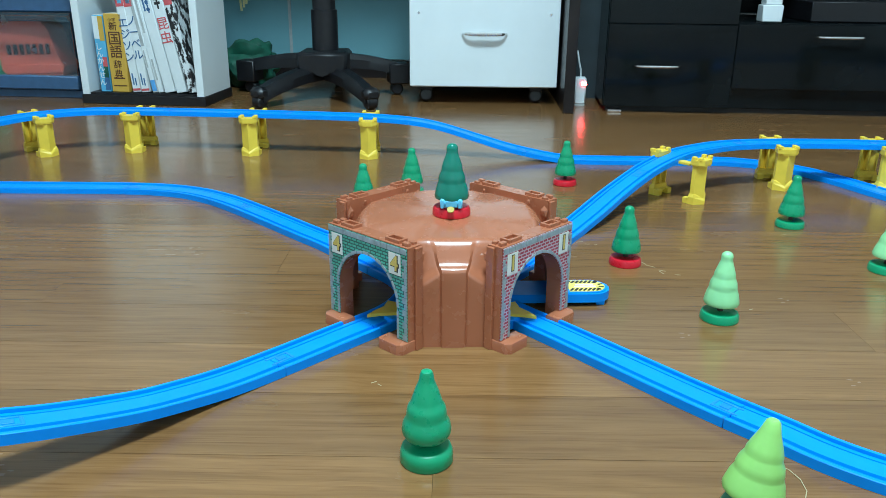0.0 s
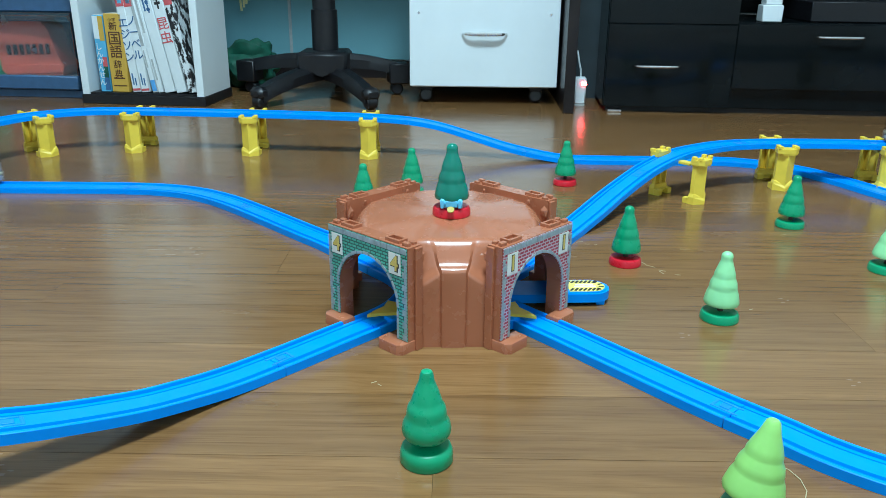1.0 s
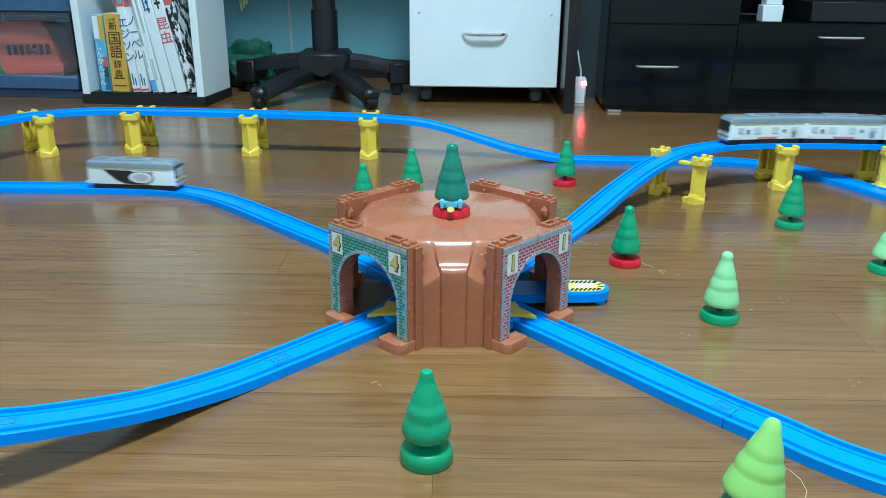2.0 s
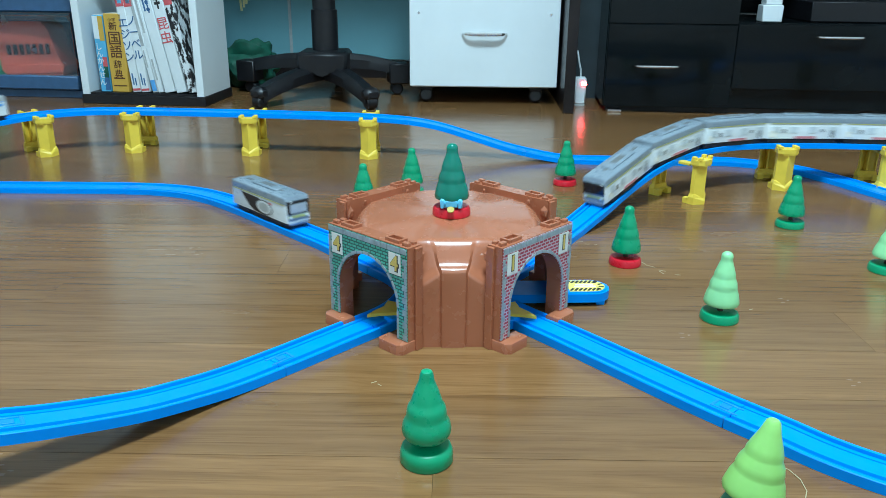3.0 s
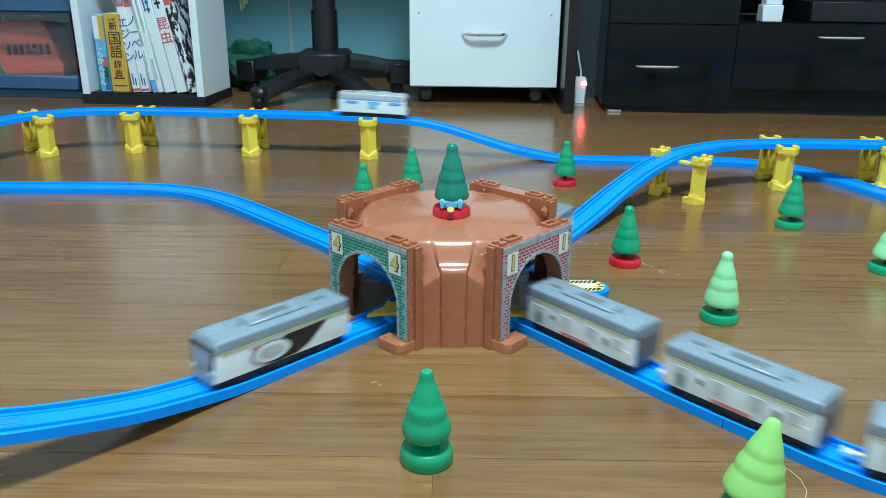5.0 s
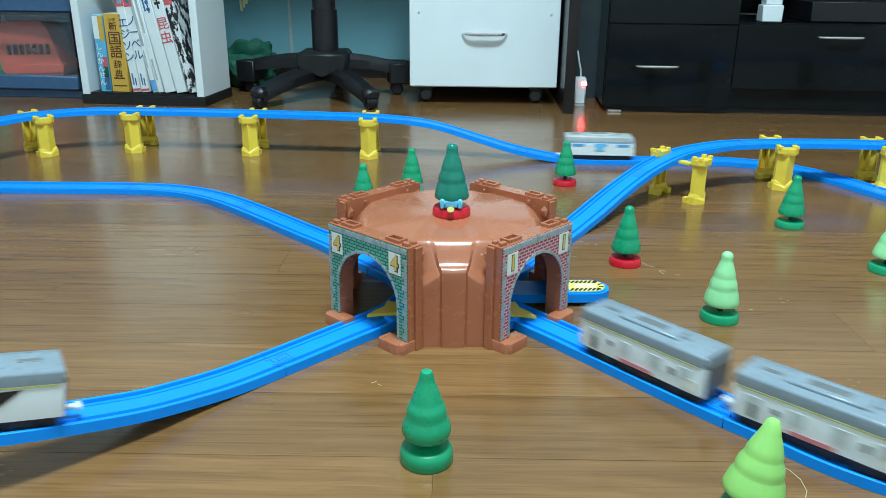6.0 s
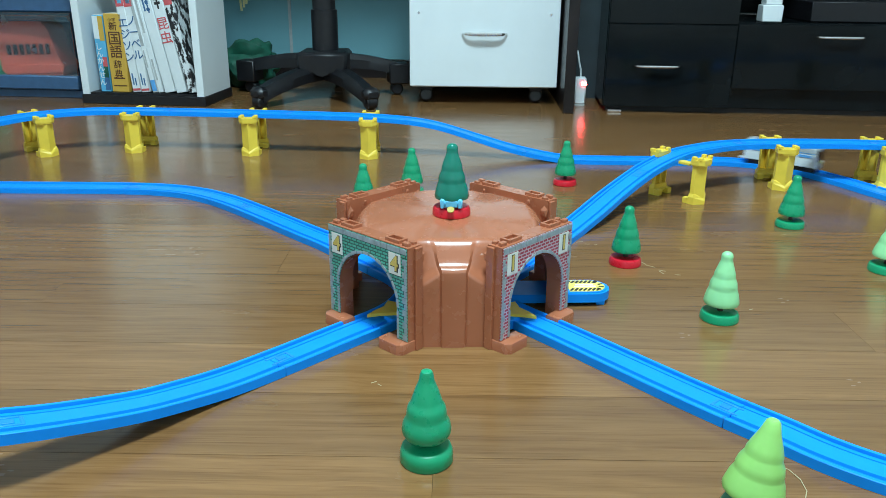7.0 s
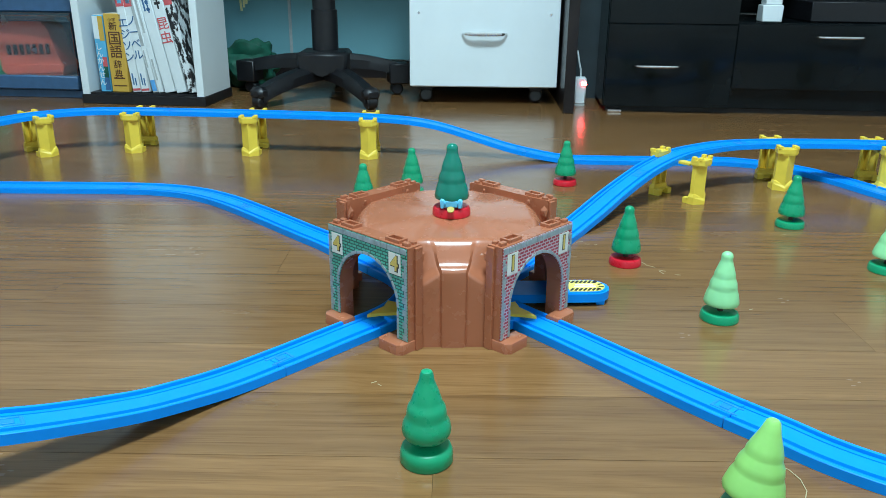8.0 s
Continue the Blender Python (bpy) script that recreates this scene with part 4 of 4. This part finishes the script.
def tv_stand():
    ob = thing("tv_stand", pose(.372, 1.848, 0, 0, 0, -5.2), "glossy black television stand with chrome handles", "tv stand")
    D = .40
    part("left_unit", boxes([(0, .2872, .02, D, .012, .46)], .001), BLACK_GLOSS, ob, smooth=False)
    part("plinth", boxes([(.01, 1.28, .03, D, 0, .0118)]), BLACK_PLASTIC, ob, smooth=False)
    d = part("drawer_front", boxes([(.001, .2870, 0, .0195, .014, .200)], .0012), BLACK_GLOSS, ob, smooth=False)
    bow_handle(d, .115, -.001, .108, .108, .0014)
    part("drawer_front", boxes([(.001, .2870, 0, .0195, .2015, .455)], .0012), BLACK_GLOSS, ob, smooth=False)
    part("right_unit", boxes([(.288, 1.29, .02, D, .012, .206)], .001), BLACK_GLOSS, ob, smooth=False)
    d = part("drawer_front", boxes([(.2885, .79, 0, .0195, .060, .2035)], .0012), BLACK_GLOSS, ob, smooth=False)
    bow_handle(d, .510, -.001, .178, .108, .0014)
    part("drawer_front", boxes([(.793, 1.288, 0, .0195, .060, .2035)], .0012), BLACK_GLOSS, ob, smooth=False)
    part("shelf_back", boxes([(.288, 1.29, D - .012, D, .2065, .44)]), BLACK_GLOSS, ob, smooth=False)
    part("end_panel", boxes([(1.272, 1.29, .02, D - .013, .2065, .44)]), BLACK_GLOSS, ob, smooth=False)
    part("top", boxes([(-.004, 1.294, .0, D, .4605, .485)], .002), BLACK_GLOSS, ob, smooth=False)
    part("metal_foot", boxes([(.012, .044, -.003, .03, .001, .006)], .0008), CHROME, ob, "bright metal foot plate", smooth=False)
    b = thing("white_box", pose(.372, 1.848, 0, 0, 0, -5.2) @ pose(.344, .030, .2066), "small white plastic box on the black shelf", "box")
    part("body", boxes([(0, .045, 0, .045, 0, .037)], .002), WHITE_PAPER, b)
    part("lid", boxes([(.005, .042, .004, .042, .0372, .085)], .002), WHITE_PAPER, b)
    p = thing("media_player", pose(.372, 1.848, 0, 0, 0, -5.2) @ pose(.46, .06, .2066), "flat black media player on the shelf", "player")
    part("body", boxes([(0, .30, 0, .22, 0, .045)], .002), BLACK_PLASTIC, p)


tv_stand()


def power_tap():
    ob = thing("power_tap", pose(.333, 1.945, 0, 0, 0, -3), "white upright power tap with a glowing red light", "power tap")
    part("body", boxes([(-.0135, .0135, -.012, .012, .003, .068)], .003), BOOK_WHITE, ob)
    part("foot", boxes([(-.012, .012, -.011, .011, 0, .0032)]), GREY_PRINT, ob)
    part("switch", boxes([(.0010, .0142, -.0142, -.0060, .048, .058)], .001), RED_GLOW, ob, "lit red switch")
    bm = bmesh.new()
    pts = [(0, 0, .067), (-.001, 0, .085), (-.005, 0, .10), (-.008, .002, .115), (-.011, .006, .13)]
    for p, q in zip(pts, pts[1:]):
        rod(bm, p, q, .0022, 8)
    part("cord", bm, BOOK_WHITE, ob)


power_tap()


def green_bag():
    ob = thing("cloth_bag", pose(-.545, 2.235, 0), "crumpled dark green cloth bag on the floor", "bag")
    bm = bmesh.new()
    bmesh.ops.create_icosphere(bm, subdivisions=4, radius=1)
    for v in bm.verts:
        # broad flat folds with sharp creases
        n = noise.noise(v.co * 1.6) * .30 + abs(noise.noise(v.co * 1.7 + Vector((4, 1, 7)))) * .55 - .10
        v.co = Vector((v.co.x * .085 * (1 + n), v.co.y * .07 * (1 + n), max(0, .054 + v.co.z * .064 * (1 + n))))
    part("sack", bm, GREEN_CLOTH, ob)
    r = thing("ribbon", pose(-.597, 2.41, .172), "short yellow ribbon hanging on the panel", "ribbon")
    for k, (x, a, ln) in enumerate(((0, -4, .045), (.008, 2, .06), (.016, 6, .052), (.024, -3, .035))):
        part("strand", boxes([(-.003, .003, -.001, .001, 0, ln)]), RIBBON, r, at_pose=pose(x, -.012 - .002 * k, .02 + .01 * k, 0, a, 0))


green_bag()


# ---- trains ----
def hull(bm, L, w, z0, z1, r, nose=0.0):
    """A long body along x with a rounded roof; the front end leans back by nose."""
    half = [(w, z0), (w, z1 - r)] + [(w - r + r * math.cos(a), z1 - r + r * math.sin(a)) for a in (radians(25), radians(50), radians(72))] + [(w * 0.45, z1 + .0004)]
    prof = [(-y, z) for y, z in half] + [(y, z) for y, z in half[::-1]]
    xs = [-L / 2, -L / 2 + .0012, L / 2 - .006, L / 2 - .0022, L / 2]
    rings = []
    for i, x in enumerate(xs):
        s = {0: .965, 4: .93, 3: .985}.get(i, 1.0)
        ring = []
        for y, z in prof:
            f = (z - z0) / (z1 - z0)
            ring.append(bm.verts.new((x - (nose * f ** 2 if i >= 3 else 0), y * s, z0 + (z - z0) * (s if f > .8 else 1))))
        rings.append(ring)
    n = len(prof)
    for a, b in zip(rings, rings[1:]):
        for j in range(n):
            bm.faces.new((a[j], b[j], b[(j + 1) % n], a[(j + 1) % n]))
    bm.faces.new(rings[0])
    bm.faces.new(rings[-1][::-1])
    return bm


def train_car(kind, label, lead):
    """A car along x, its front towards +x, z = 0 at the rail's top."""
    L = {"swoosh": .131, "print": .124 if lead else .119, "sky": .118}[kind]
    w, z0, zs, z1 = .0186, .0084, .0375, .0480
    ob = thing("train_car", Matrix.Identity(4), label, "toy train", "toy train cars")
    part("body", hull(bmesh.new(), L, w, z0, zs, .0008, .001 if lead else 0), TRAIN_WHITE, ob)
    part("roof", hull(bmesh.new(), L - .001, w + .0003, zs - .0005, z1, .0027, .004 if lead else 0), TRAIN_GREY if kind != "sky" else GREY_PRINT, ob, "grey roof")
    part("underframe", boxes([(-L / 2 + .004, L / 2 - .004, -.0130, .0130, .0030, .0112), (-.018, .018, -.0145, .0145, .0028, .0090)], .0006), TRAIN_DARK, ob, "dark underframe", smooth=False)
    for x in (-L / 2 + .026, L / 2 - .026):
        for y in (-.0125, .0125):
            part("wheel", lathe([(0, -.0022), (.0070, -.0022), (.0076, -.0016), (.0076, .0016), (.0070, .0022), (0, .0022)], 20, m=Matrix.Translation((x, y, .0044)) @ Matrix.Rotation(radians(90), 4, "X")), TRAIN_DARK, ob)
    # roof equipment and ribs
    part("roof_unit", boxes([(-.027, .027, -.0100, .0100, z1 - .001, z1 + .0030)], .0010), TRAIN_GREY if kind != "sky" else GREY_PRINT, ob)
    for row in ((-.015, .013, -.0046, .0046, z1 + .0027, z1 + .0033), (.024, .034, -.0020, .0020, z1 - .001, z1 + .0008), (-L / 2 + .012, -L / 2 + .026, -.0025, .0025, z1 - .001, z1 + .0010)):
        part("roof_vent", boxes([row], .0003), FAINT_PRINT, ob, smooth=False)
    for x in (-L / 2 - .0006,) if lead else (-L / 2 - .0006, L / 2 + .0006):
        part("end_door", boxes([(x - .0009, x + .0009, -.0150, .0150, .0100, .0400)], .0005), FAINT_PRINT, ob, "dark grey end wall", smooth=False)
    for y in (-.0152, .0152):
        part("roof_rib", boxes([(-L / 2 + .003, L / 2 - .010, y - .0004, y + .0004, z1 - .0034, z1 - .0012)]), TRAIN_GREY, ob, smooth=False)
    for sgn in (-1, 1):
        yy = lambda t0, t1: sorted((sgn * (w + t0), sgn * (w + t1)))
        y0, y1 = yy(.0001, .0006)
        side = part("side_print", boxes([(-L / 2 + .003, L / 2 - .006, y0, y1, zs - .0022, zs - .0009)]), LIME_LINE if kind != "sky" else SKY_PRINT, ob, "thin coloured line under the roof", smooth=False)
        y0, y1 = yy(.0002, .0008)
        if kind == "swoosh":
            # a black wing that narrows towards the front, and a pale ringed disc over it
            pts = [(-.041, .0342), (-.020, .0332), (.000, .0330), (.004, .0310), (-.004, .0230), (.002, .0130), (.016, .0102), (.026, .0096), (.008, .0090), (-.010, .0100), (-.023, .0165), (-.032, .0250)]
            out = pts
            bm = bmesh.new()
            lo = [bm.verts.new((x, sgn * (w + .0002), z)) for x, z in out]
            hi = [bm.verts.new((x, sgn * (w + .0006), z)) for x, z in out]
            bm.faces.new(lo)
            bm.faces.new(hi[::-1])
            for k in range(len(out)):
                bm.faces.new((lo[k], lo[(k + 1) % len(out)], hi[(k + 1) % len(out)], hi[k]))
            part("wing_print", bm, BLACK_PRINT, side, smooth=False)
            for r, t_, mat in ((.0112, .0009, BLACK_PRINT), (.0101, .0011, TRAIN_WHITE), (.0068, .0013, GREY_PRINT)):
                bm = lathe([(0, 0), (r, 0), (r, .0002), (0, .0002)], 26, m=Matrix.Translation((.0145, sgn * (w + t_), .0215)) @ Matrix.Rotation(radians(90), 4, "X") @ Matrix.Diagonal((1.75, .98, 1, 1)))
                part("disc_print", bm, mat, side, smooth=False)
            part("print_patch", boxes([(.026, .034, *yy(.0012, .0016), .0295, .0325)]), PINK_PRINT, side, smooth=False)
        elif kind == "print":
            for x0, x1 in ((-.050, -.038), (-.018, -.008), (.010, .022), (.038, .048)):
                part("window", boxes([(x0, x1, y0, y1, .019, .031)], .0002), PALE_WINDOW, side, smooth=False)
            for x0, x1, c0, c1, mat in ((-.046, -.0415, .011, .024, FAINT_PRINT), (.029, .034, .019, .026, FAINT_PRINT), (-.018, .014, .0088, .0130, PINK_PRINT), (-.030, -.025, .021, .026, FAINT_PRINT), (.044, .053, .012, .022, CREAM_PRINT)):
                part("print_patch", boxes([(x0, x1, y0, y1, c0, c1)]), mat, side, smooth=False)
        else:
            part("blue_band", boxes([(-L / 2 + .006, L / 2 - .008, y0, y1, .0092, .0104)]), PALE_WINDOW, side, smooth=False)
            for x0 in (-.048, -.010, .028):
                part("window", boxes([(x0, x0 + .022, y0, y1, .0275, .0325)], .0002), SKY_PRINT, side, smooth=False)
            part("window_print", boxes([(-.007, .007, *yy(.0007, .0011), .0185, .030)], .0002), TOY_BLUE, side, smooth=False)
    if lead:
        fx = L / 2
        part("front_mask", boxes([(fx - .0030, fx + .0001, -.0168, .0168, .0095, .0400)], .0012), TRAIN_GREY if kind != "sky" else GREY_PRINT, ob, "grey front")
        pane = part("windscreen", boxes([(fx - .003, fx + .0003, *((-.0174, .0174, .0215, .0408) if kind == "print" else (-.0172, .0172, .0205, .0415)))], .0008), WINDOW_BLACK, ob, "dark windscreen")
        if kind == "swoosh":
            part("windscreen_print", boxes([(fx + .0003, fx + .0008, -.0132, .0132, .0228, .0368)], .0003), GREY_PRINT, pane, smooth=False)
        part("front_line", boxes([(fx - .001, fx + .0009, -.0160, .0160, .0150, .0188)], .0003), LIME_LINE, ob, "yellow-green front line", smooth=False)
        for y in (-.0128, .0128):
            part("headlight", boxes([(fx - .001, fx + .0014, y - .0022, y + .0022, .0152, .0186)], .0004), TRAIN_WHITE, ob)
        part("bumper", boxes([(fx - .004, fx + .0015, -.0155, .0155, .0042, .0095)], .0012), TRAIN_GREY, ob)
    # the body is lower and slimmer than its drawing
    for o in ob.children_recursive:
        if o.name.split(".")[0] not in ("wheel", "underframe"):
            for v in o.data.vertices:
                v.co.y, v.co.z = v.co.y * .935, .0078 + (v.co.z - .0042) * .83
    # coupling hook at the rear
    part("coupling", boxes([(-L / 2 - .0110, -L / 2 + .002, -.0022, .0022, .0075, .0105), (-L / 2 - .0125, -L / 2 - .0085, -.0042, .0042, .0072, .0108)], .0008), TRAIN_WHITE, ob, "white coupling hook")
    return ob, L


def timetable(rows):
    """Smooth distance along the line against time."""
    T, D = np.array([r[0] for r in rows]), np.array([r[1] for r in rows])
    slope = np.gradient(D, T)
    def f(t):
        i = int(np.clip(np.searchsorted(T, t) - 1, 0, len(T) - 2))
        h = T[i + 1] - T[i]
        u = (t - T[i]) / h
        if t <= T[0] or t >= T[-1]:
            j = 0 if t <= T[0] else -1
            return D[j] + slope[j] * (t - T[j])
        return (2 * u ** 3 - 3 * u ** 2 + 1) * D[i] + (u ** 3 - 2 * u ** 2 + u) * h * slope[i] + (-2 * u ** 3 + 3 * u ** 2) * D[i + 1] + (u ** 3 - u ** 2) * h * slope[i + 1]
    return f


def car_pose(L, S, s, base):
    """The pose of a car whose middle is s along the line: it stands on two bogies base apart."""
    a, b = Vector(at(L, S, s + base / 2)), Vector(at(L, S, s - base / 2))
    x = (a - b).normalized()
    y = Vector((0, 0, 1)).cross(x).normalized()
    z = x.cross(y)
    m = Matrix((x, y, z)).transposed().to_4x4()
    m.translation = (a + b) / 2 + z * 0.0046
    return m


def start_of(L, S, first):
    """How far along the line a given point lies."""
    return float(S[np.argmin(np.linalg.norm(L - np.array(first), axis=1))])


TIMES = [k / 10 for k in range(81)]


def run(car, L, S, dist, base, shift=0.0):
    walk(car, [(t, car_pose(L, S, float(np.clip(dist(t) + shift, base, S[-1] - base)), base)) for t in TIMES])


def motions():
    # single railcar with the black wing: from the far left through the tunnel to the near left
    A = joined("-left_back", "-left_inner", "left_front")
    SA = length(A)
    a0 = start_of(A, SA, (-1.25, 1.119, 0))
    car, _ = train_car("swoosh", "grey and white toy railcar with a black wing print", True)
    run(car, A, SA, timetable([(0, a0 + 0.243), (1.2, a0 + 0.582), (1.7, a0 + 0.721), (2.3, a0 + 0.880), (2.8, a0 + 1.016), (3.2, a0 + 1.132), (3.7, a0 + 1.268), (4, a0 + 1.332), (4.3, a0 + 1.391), (4.7, a0 + 1.500), (5.2, a0 + 1.640), (5.8, a0 + 1.792), (6.2, a0 + 1.859), (8, a0 + 2.171)]), .086)
    # five-car train: down from the bridge, through the tunnel, away to the near right
    B = joined("-right_back", "-right_inner", "right_front")
    SB = length(B)
    b0 = start_of(B, SB, (1.6, 1.14, .056))
    head = timetable([(0, b0 + 0.587), (1.3, b0 + 0.934), (1.7, b0 + 1.041), (2.3, b0 + 1.190), (2.8, b0 + 1.338), (3.2, b0 + 1.498), (3.6, b0 + 1.693), (4, b0 + 1.870), (4.6, b0 + 2.097), (5.2, b0 + 2.293), (5.8, b0 + 2.492), (6.2, b0 + 2.625), (6.6, b0 + 2.760), (8, b0 + 3.220)])
    # the couplings close up downhill and stretch on the flat
    tail = timetable([(0, b0 + 0.099), (1.3, b0 + 0.446), (1.7, b0 + 0.553), (2.3, b0 + 0.702), (2.8, b0 + 0.855), (3.2, b0 + 1.017), (3.6, b0 + 1.187), (4, b0 + 1.325), (4.6, b0 + 1.503), (5.2, b0 + 1.715), (5.8, b0 + 1.932), (6.2, b0 + 2.065), (6.6, b0 + 2.200), (8, b0 + 2.660)])
    for k in range(5):
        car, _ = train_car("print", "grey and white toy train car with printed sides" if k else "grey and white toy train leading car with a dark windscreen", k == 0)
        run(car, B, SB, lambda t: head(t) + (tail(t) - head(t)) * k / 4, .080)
    # pale railcar on the far line
    C = joined("back")
    SC = length(C)
    c0 = start_of(C, SC, (-1.1, .9, .06))
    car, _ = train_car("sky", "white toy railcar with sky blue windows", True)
    run(car, C, SC, timetable([(0, c0 - 0.541), (3, c0 + 0.507), (3.7, c0 + 0.757), (4.5, c0 + 1.037), (5.2, c0 + 1.309), (5.8, c0 + 1.558), (6.1, c0 + 1.667), (6.6, c0 + 1.815), (7.2, c0 + 2.011), (7.8, c0 + 2.197), (8, c0 + 2.259)]), .086)


motions()
